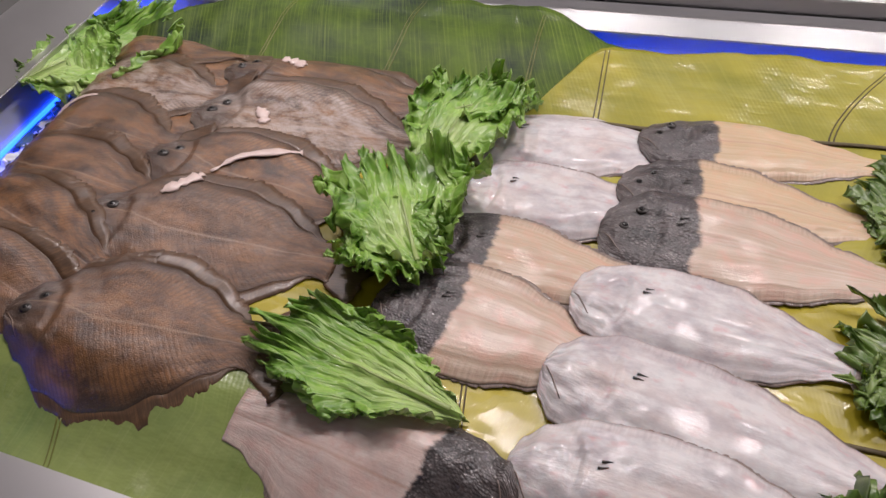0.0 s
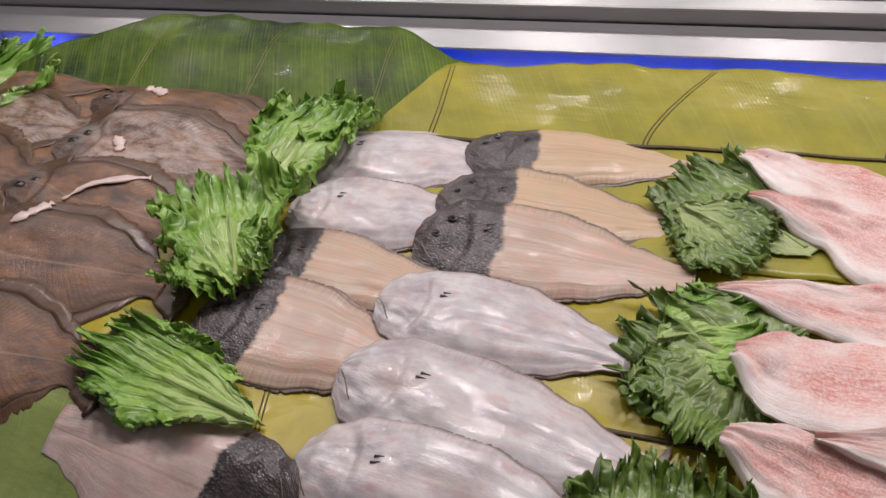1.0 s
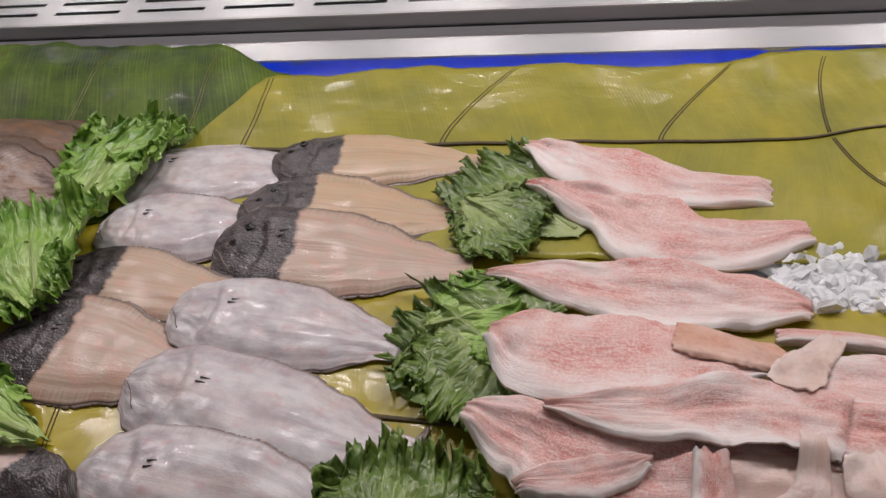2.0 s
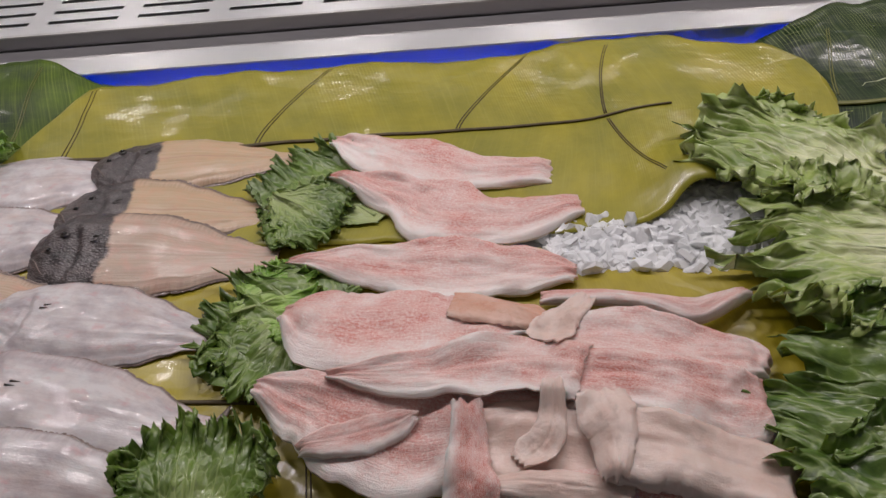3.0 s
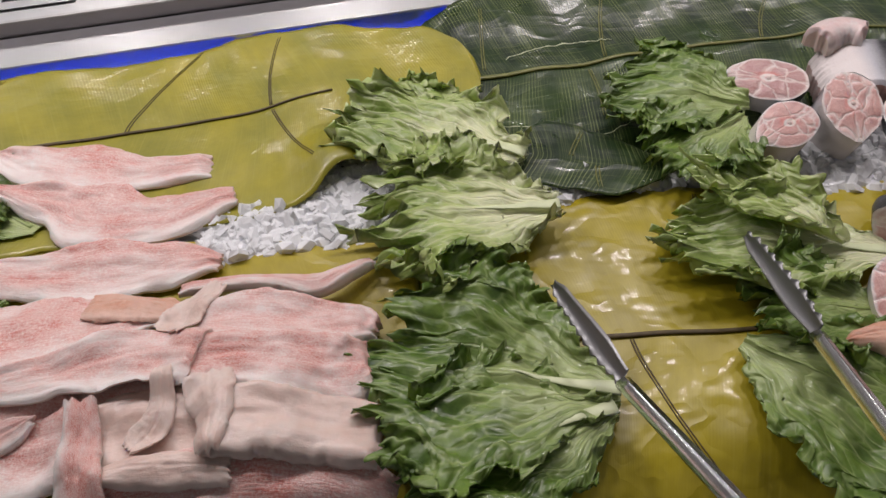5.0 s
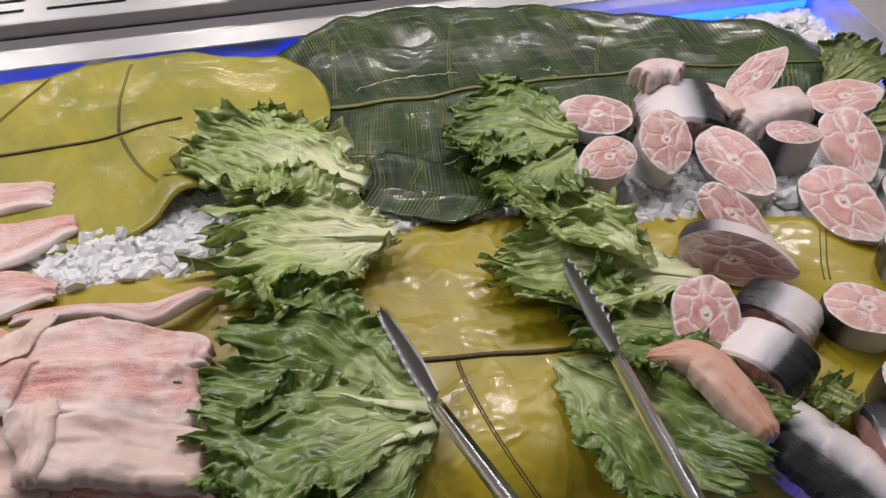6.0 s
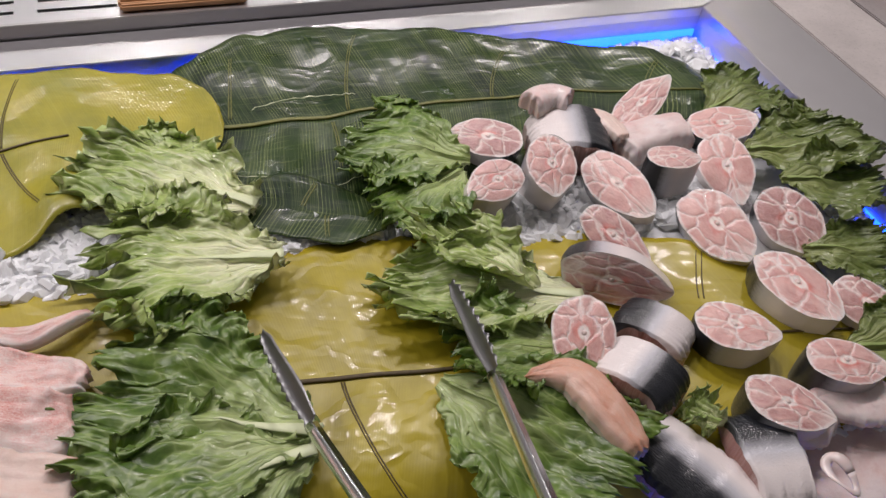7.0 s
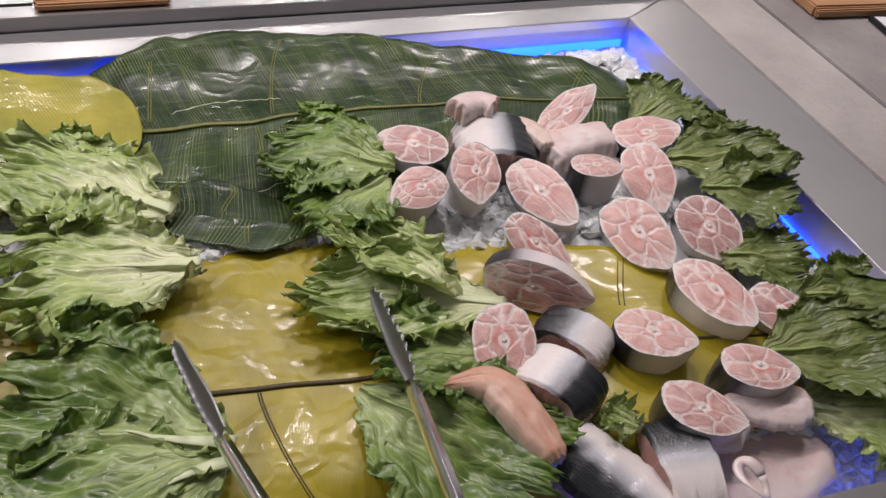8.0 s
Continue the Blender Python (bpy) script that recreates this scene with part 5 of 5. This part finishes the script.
# more of the same lies hidden under the heap
for i in range(PILE.nx):
    for j in range(PILE.ny):
        dx, dy = X0 + i * PILE.step - 0.84, PILE.y0 + j * PILE.step - 0.655
        far = max(abs(dx) / 0.24, abs(dy) / 0.13)
        if far < 1.25:
            PILE.h[i, j] += 0.024 * min(1.0, (1.25 - far) / 0.3)
RED = "raw fish fillet with wet pink-red scaled skin"
PNK = "raw fish fillet turned flesh side up, pale pink"
FOLD = "folded ribbon of beige-pink fish flesh"
for k, (line, widths, label, material, more) in enumerate([
        # behind the heap
        ([(0.629, 1.102), (0.685, 1.074), (0.762, 1.051), (0.831, 1.031), (0.912, 1.023)], (0.014, 0.042, 0.048, 0.031, 0.020), RED, FILLET, dict(lips=[(0.1, -1, 0.012, 0.1)])),
        ([(0.632, 1.022), (0.714, 0.992), (0.772, 0.960), (0.849, 0.940), (0.942, 0.958)], (0.003, 0.032, 0.056, 0.040, 0.016), RED, FILLET, dict()),
        ([(0.600, 0.877), (0.695, 0.874), (0.780, 0.861), (0.862, 0.856), (0.925, 0.847)], (0.005, 0.033, 0.047, 0.037, 0.014), RED, FILLET, dict()),
        ([(0.885, 0.803), (0.948, 0.796), (0.993, 0.782), (1.039, 0.768), (1.096, 0.800)], (0.010, 0.013, 0.012, 0.015, 0.008), RED, FILLET, dict(thick=0.014)),
        # the lowest of the heap
        ([(0.70, 0.700), (0.78, 0.690), (0.86, 0.672), (0.94, 0.662), (1.02, 0.650)], (0.02, 0.045, 0.05, 0.05, 0.03), RED, FILLET, dict()),
        ([(0.79, 0.612), (0.84, 0.612), (0.90, 0.605), (0.95, 0.598), (1.00, 0.585)], (0.03, 0.048, 0.05, 0.045, 0.03), PNK, FLESH, dict()),
        ([(0.614, 0.788), (0.665, 0.768), (0.745, 0.760), (0.810, 0.758), (0.866, 0.758)], (0.016, 0.060, 0.066, 0.046, 0.014), RED, FILLET, dict(lips=[(0.13, 1, 0.016, 0.07)], curl=0.02)),
        ([(0.603, 0.690), (0.652, 0.668), (0.696, 0.647), (0.750, 0.628), (0.802, 0.622)], (0.012, 0.036, 0.052, 0.057, 0.042), RED, FILLET, dict(thick=0.011)),
        ([(0.652, 0.622), (0.684, 0.626), (0.715, 0.630), (0.742, 0.637), (0.762, 0.646)], (0.006, 0.016, 0.019, 0.014, 0.004), RED, FILLET, dict(thick=0.007, stiff=0.008)),
        ([(0.905, 0.740), (0.967, 0.731), (1.026, 0.714), (1.071, 0.706), (1.092, 0.698)], (0.030, 0.038, 0.031, 0.027, 0.012), RED, FILLET, dict(thick=0.012, lips=[(0.95, 1, 0.008, 0.1)])),
        ([(0.895, 0.684), (0.960, 0.672), (1.011, 0.660), (1.054, 0.650), (1.080, 0.652)], (0.029, 0.033, 0.037, 0.037, 0.026), RED, FILLET, dict(thick=0.013)),
        ([(0.815, 0.552), (0.88, 0.552), (0.95, 0.548), (1.02, 0.536), (1.085, 0.515)], (0.02, 0.036, 0.042, 0.040, 0.02), RED, FILLET, dict()),
        ([(0.826, 0.574), (0.862, 0.570), (0.891, 0.566), (0.917, 0.562), (0.945, 0.556)], (0.010, 0.015, 0.017, 0.015, 0.012), PNK, FLESH, dict(stiff=0.008, thick=0.007)),
        ([(0.925, 0.602), (0.972, 0.597), (1.006, 0.589), (1.045, 0.580), (1.082, 0.570)], (0.035, 0.036, 0.036, 0.036, 0.034), PNK, FLESH, dict(thick=0.017, wavy=0.5)),
        # over them
        ([(0.790, 0.790), (0.819, 0.783), (0.843, 0.776), (0.866, 0.770), (0.888, 0.762)], (0.021, 0.024, 0.024, 0.022, 0.013), "orange-brown belly flap of a fillet, folded up", SALMON, dict(thick=0.006, lips=[(0.4, 1, 0.008, 0.4)], stiff=0.006, dome=0.2, edge_mat=SALMON)),
        ([(0.672, 0.692), (0.764, 0.684), (0.823, 0.694), (0.876, 0.692), (0.917, 0.680)], (0.005, 0.027, 0.036, 0.038, 0.036), RED, FILLET, dict(thick=0.008, arch=0.008, lips=[(0.68, -1, 0.014, 0.14)], stiff=0.012)),
        ([(0.800, 0.690), (0.815, 0.672), (0.835, 0.662), (0.852, 0.650), (0.862, 0.640)], (0.012, 0.020, 0.022, 0.020, 0.010), FOLD, FLESH, dict(thick=0.008, stiff=0.008, lips=[(0.5, -1, 0.01, 0.2)], layer=0.012)),
        ([(0.930, 0.790), (0.915, 0.772), (0.902, 0.759), (0.891, 0.742), (0.880, 0.726)], (0.011, 0.016, 0.020, 0.023, 0.020), FOLD, FLESH, dict(thick=0.005, stiff=0.006, dome=0.2)),
        ([(0.886, 0.668), (0.884, 0.636), (0.878, 0.617), (0.865, 0.605), (0.852, 0.596)], (0.009, 0.013, 0.016, 0.018, 0.012), FOLD, FLESH, dict(thick=0.005, stiff=0.006, dome=0.2, lips=[(0.7, 1, 0.006, 0.2)])),
        ([(0.928, 0.655), (0.930, 0.632), (0.934, 0.612), (0.932, 0.591), (0.929, 0.566)], (0.022, 0.026, 0.020, 0.016, 0.011), FOLD, FLESH, dict(thick=0.007, stiff=0.006, dome=0.4)),
        ([(0.808, 0.650), (0.809, 0.620), (0.808, 0.591), (0.810, 0.566), (0.810, 0.530)], (0.014, 0.017, 0.021, 0.026, 0.030), RED, FILLET, dict(thick=0.010, stiff=0.01, dome=0.4))]):
    share, wide = table(*widths)
    fillet(line, wide, share, label, material=material, seed=k + 1, **more)

# ---- steaks ----
def steak(centre, toward, a, b, normal, thick, label, seed, name="fish_steak", lower=0.9):
    """A slice: a is its length from belly to back, b its width, toward the plan direction of the back, normal that of the upper cut."""
    rng = random.Random(seed)
    z = Vector(normal).normalized()
    x = Vector((*toward, 0))
    x = (x - z * x.dot(z)).normalized()
    y = z.cross(x)
    m = Matrix((x, y, z)).transposed().to_4x4()
    ob = thing(name, centre, label, "fish steak", "steaks of silver fish")
    ob.rotation_euler = m.to_euler()
    n = 56
    point, lean = rng.uniform(0.1, 1.0), rng.uniform(-0.06, 0.06)
    shape = []
    for k in range(n):
        t = 2 * math.pi * k / n
        c, s = math.cos(t), math.sin(t)
        taper = 1.0 if c > 0 else 1 - (0.3 + 0.32 * point) * (-c) ** 2.0
        c, s = math.copysign(abs(c) ** 0.88, c), math.copysign(abs(s) ** 0.88, s)
        w = 1 + 0.06 * wob(c * 1.5, s * 1.5, seed, 1.2) + 0.025 * wob(c * 5, s * 5, seed + 3, 1.2)
        shape.append((a / 2 * c * w * (1.0 if c > 0 else 1.05 + 0.18 * point), b / 2 * s * taper * w + lean * b * c * abs(c)))
    # skin band between the two cuts
    verts, uvs, faces = [], [], []
    levels = 6
    for l in range(levels):
        f = l / (levels - 1)
        bulge = 1 + 0.03 * math.sin(math.pi * f) + 0.02 * wob(f * 3, 0, seed, 1)
        scale = (1 + (lower - 1) * f) * bulge
        for k in range(n):
            px, py = shape[k]
            verts.append((px * scale, py * scale, -thick * f + 0.002 * wob(px * 40, py * 40, seed, 1)))
            uvs.append((0.5 + 0.5 * math.cos(2 * math.pi * k / n), f))
    for l in range(levels - 1):
        for k in range(n):
            p, q = l * n + k, l * n + (k + 1) % n
            faces.append((p, p + n, q + n, q))
    mesh("skin", verts, faces, SKIN, ob, "silver skin, dark along the back", uvs)
    for nm, zz, sc, flip in (("cut_face", 0.0, 1.0, False), ("cut_face", -thick, lower, True)):
        v2, u2, f2 = [(0, 0, zz + (0.0 if flip else 0.0025))], [(0.0, 0.0)], []
        for ring in range(1, 6):
            r = ring / 5
            for k in range(n):
                px, py = shape[k]
                dome = 0.003 * (1 - r ** 3) + 0.0012 * wob(px * r * 60, py * r * 60, seed + 4, 1)
                v2.append((px * r * sc, py * r * sc, zz + (-dome if flip else dome)))
                u2.append((r * math.cos(2 * math.pi * k / n), r * math.sin(2 * math.pi * k / n)))
        for k in range(n):
            f2.append((0, 1 + k, 1 + (k + 1) % n))
        for ring in range(4):
            for k in range(n):
                p, q = 1 + ring * n + k, 1 + ring * n + (k + 1) % n
                f2.append((p, p + n, q + n, q))
        if flip:
            f2 = [f[::-1] for f in f2]
        mesh(nm, v2, f2, CUT, ob, "", u2)
    bm = bmesh.new()
    bmesh.ops.create_uvsphere(bm, u_segments=10, v_segments=6, radius=0.0034)
    bmesh.ops.scale(bm, vec=(1, 1, 0.5), verts=bm.verts)
    bmesh.ops.translate(bm, vec=(0, 0, 0.0022), verts=bm.verts)
    part("backbone", bm, GUT, ob, "white backbone", True)
    return ob


ST = "thick raw fish steak with pink cut flesh and silver skin"
STEAKS = []
for centre, toward, a, b, normal, th in [
        ((1.650, 0.990, 0.890), (0.10, -0.05), 0.102, 0.068, (-0.1, -0.25, 0.95), 0.034),
        ((1.694, 0.876, 0.925), (0.02, 0.1), 0.086, 0.069, (-0.1, -0.4, 0.9), 0.085),
        ((1.613, 0.870, 0.915), (0.087, 0.047), 0.086, 0.061, (0.1, -0.3, 0.95), 0.075),
        ((1.790, 0.850, 0.893), (-0.04, 0.12), 0.121, 0.072, (-0.35, -0.25, 0.9), 0.045),
        ((1.880, 0.862, 0.915), (-0.08, 0.02), 0.076, 0.050, (0.0, 0.0, 1.0), 0.070),
        ((1.976, 0.854, 0.888), (0.02, 0.12), 0.112, 0.081, (-0.25, -0.3, 0.92), 0.034),
        ((2.035, 0.953, 0.885), (-0.15, -0.01), 0.126, 0.072, (0.0, -0.15, 0.98), 0.034),
        ((1.897, 0.752, 0.882), (-0.02, 0.13), 0.121, 0.085, (-0.3, -0.25, 0.92), 0.032),
        ((2.005, 0.735, 0.885), (-0.02, 0.12), 0.104, 0.083, (-0.25, -0.35, 0.9), 0.036),
        ((1.742, 0.764, 0.884), (-0.05, 0.12), 0.107, 0.054, (-0.4, -0.4, 0.82), 0.034),
        ((1.700, 0.690, 0.888), (-0.12, 0.075), 0.128, 0.066, (-0.45, -0.72, 0.34), 0.048),
        ((1.930, 0.622, 0.892), (-0.04, 0.12), 0.121, 0.085, (0.0, -0.05, 1.0), 0.046),
        ((2.016, 0.580, 0.876), (-0.036, 0.085), 0.091, 0.073, (-0.1, -0.15, 0.97), 0.028),
        ((1.622, 0.613, 0.898), (0.03, 0.1), 0.091, 0.073, (-0.25, -0.3, 0.92), 0.034),
        ((1.809, 0.582, 0.892), (-0.09, 0.05), 0.093, 0.072, (0.0, 0.0, 1.0), 0.046),
        ((1.800, 0.468, 0.898), (-0.07, 0.05), 0.094, 0.066, (0.05, -0.05, 1.0), 0.056),
        ((1.898, 0.495, 0.905), (-0.075, 0.035), 0.094, 0.062, (0.05, -0.05, 1.0), 0.060),
        ((1.915, 1.012, 0.900), (-0.14, -0.085), 0.128, 0.056, (-0.1, -0.3, 0.9), 0.030)]:
    STEAKS.append(steak(centre, toward, a, b, normal, th, ST, 60 + len(STEAKS)))

CHUNK = "thick fish piece lying skin side up, silver to black"
for k, (line, w, lay, th) in enumerate([
        ([(1.785, 1.010), (1.778, 0.985), (1.768, 0.950), (1.758, 0.915)], 0.128, 0.004, 0.058),
        ([(1.697, 0.594), (1.71, 0.605), (1.724, 0.615), (1.742, 0.630)], 0.094, 0.004, 0.036),
        ([(1.695, 0.570), (1.674, 0.556), (1.658, 0.546), (1.638, 0.533)], 0.100, 0.006, 0.042),
        ([(1.700, 0.365), (1.685, 0.410), (1.664, 0.455), (1.640, 0.505)], 0.092, 0.016, 0.042),
        ([(1.722, 0.428), (1.742, 0.425), (1.764, 0.421), (1.786, 0.417)], 0.115, 0.036, 0.034)]):
    fillet(line, w, FIL_D, CHUNK, th, SKIN_ACROSS, seed=50 + k, name="fish_chunk", group="steaks of silver fish", category="fish piece", layer=lay, dome=0.8, wavy=0.2, edge_mat=CUT_EDGE)
PIECE = "blunt end piece of pale pink fish with white membrane"
fillet([(1.722, 1.012), (1.745, 1.024), (1.768, 1.022), (1.783, 1.008)], 0.048, FIL_D, PIECE, 0.032, WHITEFLESH, seed=31, group="", name="fish_piece", layer=0.052, dome=0.6, wavy=0.1)
fillet([(1.835, 0.925), (1.87, 0.940), (1.92, 0.950), (1.962, 0.950)], 0.068, FIL_D, PIECE, 0.034, WHITEFLESH, seed=33, group="", name="fish_piece", layer=0.014, wavy=0.2, dome=0.2)
fillet([(1.800, 1.000), (1.825, 0.985), (1.835, 0.960), (1.838, 0.925)], 0.034, FIL_C, PIECE, 0.014, FLESH, seed=34, group="", name="fish_piece", layer=0.040)
SLICE = "loose boneless strip of translucent pink fish flesh"
fillet([(1.535, 0.578), (1.585, 0.568), (1.606, 0.515), (1.618, 0.462)], 0.050, FIL_C, "curved strip of orange-pink fish flesh on lettuce", 0.024, SALMON, arch=0.008, seed=30, group="", name="fish_strip", layer=0.016, dome=0.6, wavy=0.4)
for k, (line, w, lay, sh) in enumerate([([(1.775, 0.405), (1.824, 0.41), (1.887, 0.412), (1.965, 0.408)], 0.115, 0.004, FIL_C),
                                        ([(1.845, 0.472), (1.881, 0.468), (1.918, 0.457), (1.950, 0.445)], 0.070, 0.016, FIL_C),
                                        ([(1.780, 0.432), (1.815, 0.447), (1.85, 0.455), (1.877, 0.459)], 0.055, 0.014, FIL_B)]):
    fillet(line, w, sh, SLICE, 0.016, WHITEFLESH, seed=40 + k, group="", name="fish_strip", layer=lay, dome=0.6, wavy=0.3)


def gut_ring(x, y, z, rx, ry):
    ob = thing("gut_ring", (x, y, z), "pale translucent ring of fish gut", "offal")
    run = [2 * math.pi * k / 24 for k in range(25)]
    tube("ring", [(rx * math.cos(a), ry * math.sin(a), 0.003 * math.sin(2 * a)) for a in run], [0.0048 + 0.0022 * math.sin(a + 0.6) + 0.001 * math.sin(3 * a) for a in run], WHITEFLESH, ob, "", 10, 0.45)


gut_ring(1.805, 0.378, 0.894, 0.011, 0.021)


# ---- lettuce among the fish ----
for k, (root, tip, w, lab, m, kw) in enumerate([
        ((0.050, 0.955), (0.110, 1.150), 0.15, BRIGHT, LETTUCE, dict(rib=False, waves=8, layer=0.014)),
        ((0.030, 1.060), (0.155, 1.130), 0.10, BRIGHT, LETTUCE, dict(rib=False, layer=0.010)),
        ((0.100, 0.800), (0.015, 0.965), 0.16, BRIGHT, LETTUCE, dict(rib=False, waves=8, layer=0.016, frill=0.016)),
        ((0.000, 0.880), (0.105, 0.800), 0.13, BRIGHT, LETTUCE, dict(rib=False, layer=0.004)),
        ((0.185, 0.645), (-0.035, 0.705), 0.115, BRIGHT, LETTUCE, dict(rib=False, layer=0.005, cup=0.01, frill=0.012)),
        ((0.560, 0.530), (0.560, 0.660), 0.15, DEEP, LETTUCE_DEEP, dict(rib=False, waves=11, frill=0.016)),
        ((-0.600, 1.060), (-0.440, 1.270), 0.20, BRIGHT, LETTUCE, dict(rib=False, layer=0.02, waves=8)),
        ((-0.480, 1.050), (-0.600, 1.180), 0.16, BRIGHT, LETTUCE, dict(rib=False, layer=0.03, waves=8)),
        ((1.305, 0.925), (1.100, 1.060), 0.20, PALEL, LETTUCE_PALE, dict(layer=0.014, waves=11, frill=0.020, crumple=0.011, fringe=0.14)),
        ((1.320, 0.825), (1.090, 0.850), 0.23, PALEL, LETTUCE_PALE, dict(layer=0.020, waves=11, frill=0.020, crumple=0.011, fringe=0.14)),
        ((1.310, 0.575), (1.075, 0.665), 0.27, "broad crumpled green lettuce leaf with pale rib", LETTUCE_DEEP, dict(layer=0.012, waves=9, crumple=0.012, cup=0.03, fold=0.022)),
        ((1.300, 0.560), (1.100, 0.530), 0.20, "broad crumpled green lettuce leaf with pale rib", LETTUCE_DEEP, dict(layer=0.008, waves=9, crumple=0.012, fold=0.02)),
        ((1.610, 0.955), (1.440, 1.020), 0.20, DEEP, LETTUCE_DEEP, dict(rib=False, layer=0.012, waves=6, frill=0.011, crumple=0.010, fold=0.02)),
        ((1.590, 0.930), (1.450, 0.860), 0.16, DEEP, LETTUCE_DEEP, dict(rib=False, layer=0.018, waves=6, frill=0.011, crumple=0.010, fold=0.02)),
        ((1.665, 0.690), (1.420, 0.750), 0.16, PALEL, LETTUCE_PALE, dict(press=0.35, layer=0.010, waves=8, crumple=0.012)),
        ((1.600, 0.700), (1.495, 0.850), 0.10, PALEL, LETTUCE_PALE, dict(layer=0.022, waves=4, rib=False)),
        ((1.620, 0.620), (1.470, 0.640), 0.15, DEEP, LETTUCE_DEEP, dict(press=0.6, rib=False, layer=0.006, waves=9)),
        ((1.450, 0.610), (1.600, 0.430), 0.22, DEEP, LETTUCE_DEEP, dict(rib=False, layer=0.006, waves=6, frill=0.011, crumple=0.010, fold=0.02)),
        ((2.040, 1.005), (2.200, 1.055), 0.14, DEEP, LETTUCE_WILT, dict(rib=False, layer=0.008, waves=4, frill=0.008, crumple=0.011, fold=0.026)),
        ((2.090, 0.930), (2.270, 0.945), 0.15, WILT, LETTUCE_WILT, dict(rib=False, layer=0.032, waves=4, frill=0.008, crumple=0.011, fold=0.026)),
        ((2.020, 0.880), (2.235, 0.850), 0.17, WILT, LETTUCE_WILT, dict(rib=False, layer=0.034, waves=4, frill=0.008, crumple=0.011, fold=0.026)),
        ((2.030, 0.800), (2.175, 0.760), 0.15, WILT, LETTUCE_WILT, dict(rib=False, layer=0.03, waves=4, frill=0.008, crumple=0.011, fold=0.026)),
        ((2.000, 0.690), (2.110, 0.640), 0.12, WILT, LETTUCE_WILT, dict(rib=False, layer=0.006, waves=4, frill=0.008, crumple=0.011, fold=0.026)),
        ((2.050, 0.590), (2.200, 0.540), 0.15, WILT, LETTUCE_WILT, dict(rib=False, layer=0.026, waves=4, frill=0.008, crumple=0.011, fold=0.026)),
        ((1.930, 0.520), (2.120, 0.480), 0.17, DEEP, LETTUCE_WILT, dict(rib=False, layer=0.02, waves=4, frill=0.008, crumple=0.011, fold=0.026)),
        ((1.950, 0.460), (2.100, 0.380), 0.16, PALEL, LETTUCE_PALE, dict(layer=0.014, waves=7, crumple=0.012)),
        ((1.735, 0.475), (1.695, 0.505), 0.05, PALEL, LETTUCE_PALE, dict(layer=0.004, waves=5, rib=False))]):
    lettuce(root, tip, w, lab, m, 3.7 * k + 1, **kw)


# ---- tongs ----
def build_tongs():
    ob = thing("serving_tongs", (1.392, 0.05, 1.14), "open stainless steel serving tongs with scalloped dark tips", "tongs")
    base = Vector((1.392, 0.05, 1.14))
    for tip, knee, heel, lift in (((1.270, 0.680, 0.926), (1.294, 0.545, 0.950), (1.385, 0.05, 1.14), 1), ((1.501, 0.730, 0.890), (1.486, 0.565, 0.936), (1.400, 0.05, 1.14), -1)):
        tip, knee, heel = Vector(tip), Vector(knee), Vector(heel)
        # flat scalloped jaw
        d = (knee - tip).normalized()
        side = d.cross(Vector((0, 0, 1))).normalized()
        up = side.cross(d)
        pts, uvs = [], []
        for i in range(60):
            u = i / 59
            c = tip.lerp(knee, u)
            w = lerp([(0, 0.0035), (0.15, 0.0085), (0.7, 0.0115), (1, 0.008)], u)
            for j in range(7):
                v = -1 + j / 3
                bite = 0.0019 * (math.sin(u * 62) if abs(v) > 0.9 and v * lift < 0 else 0)
                pts.append(c + (up * 0.75 - side * 0.65).normalized() * (v * w + bite) + up * (0.004 * v * v) - base)
                uvs.append((u, v))
        sheet("jaw", pts, uvs, 60, 7, STEEL_TIP, ob, "dark scalloped gripping end", 0.0016)
        # channel-shaped arm
        pts, uvs = [], []
        for i in range(40):
            u = i / 39
            c = knee.lerp(heel, u)
            w = lerp([(0, 0.0066), (0.3, 0.0072), (1, 0.0088)], u)
            dd = (heel - knee).normalized()
            s2 = dd.cross(Vector((0, 0, 1))).normalized()
            for v, z in ((-1, -0.006), (-0.92, 0.0005), (-0.2, 0.0015), (0, 0.0055), (0.2, 0.0045), (0.92, 0.0005), (1, -0.006)):
                pts.append(c + s2 * v * w + Vector((0, 0, z)) - base)
                uvs.append((u, v))
        sheet("arm", pts, uvs, 40, 7, STEEL_TONGS, ob, "polished channel-section arm", 0.0012)
    tube("hinge_pin", [(-0.022, 0.005, 0.0), (0.022, 0.005, 0.0)], [0.006, 0.006], STEEL_TONGS, ob, "", 12)


build_tongs()


# ---- boards and small things ----
def chopping_board(x0, y0, z, sx, sy, th, label, turn=0.0):
    ob = thing("chopping_board", (x0, y0, z), label, "board")
    ob.rotation_euler = (0, 0, radians(turn))
    part("board", box(0, 0, 0, sx, sy, th, 0.004), WOOD, ob)
    part("edge_batten", box(0.002, -0.010, 0.001, sx - 0.002, -0.0005, th * 0.8, 0.003), WOOD, ob)


chopping_board(1.168, 1.432, 0.893, 0.208, 0.26, 0.016, "light wooden board lying on the slotted grille")
chopping_board(2.652, 1.262, 0.875, 0.36, 0.26, 0.024, "brown wooden chopping board on grey stone worktop", -4)


def price_holder():
    ob = thing("card_holder", (2.775, 1.165, 0.875), "small black-framed card lying on the stone worktop", "card holder")
    ob.rotation_euler = (0, 0, radians(-8))
    part("frame", box(0, 0, 0, 0.12, 0.07, 0.010, 0.002), BLACK, ob)
    part("card", box(0.008, 0.008, 0.0102, 0.112, 0.062, 0.0112), PAPER, ob, "white card")


price_holder()
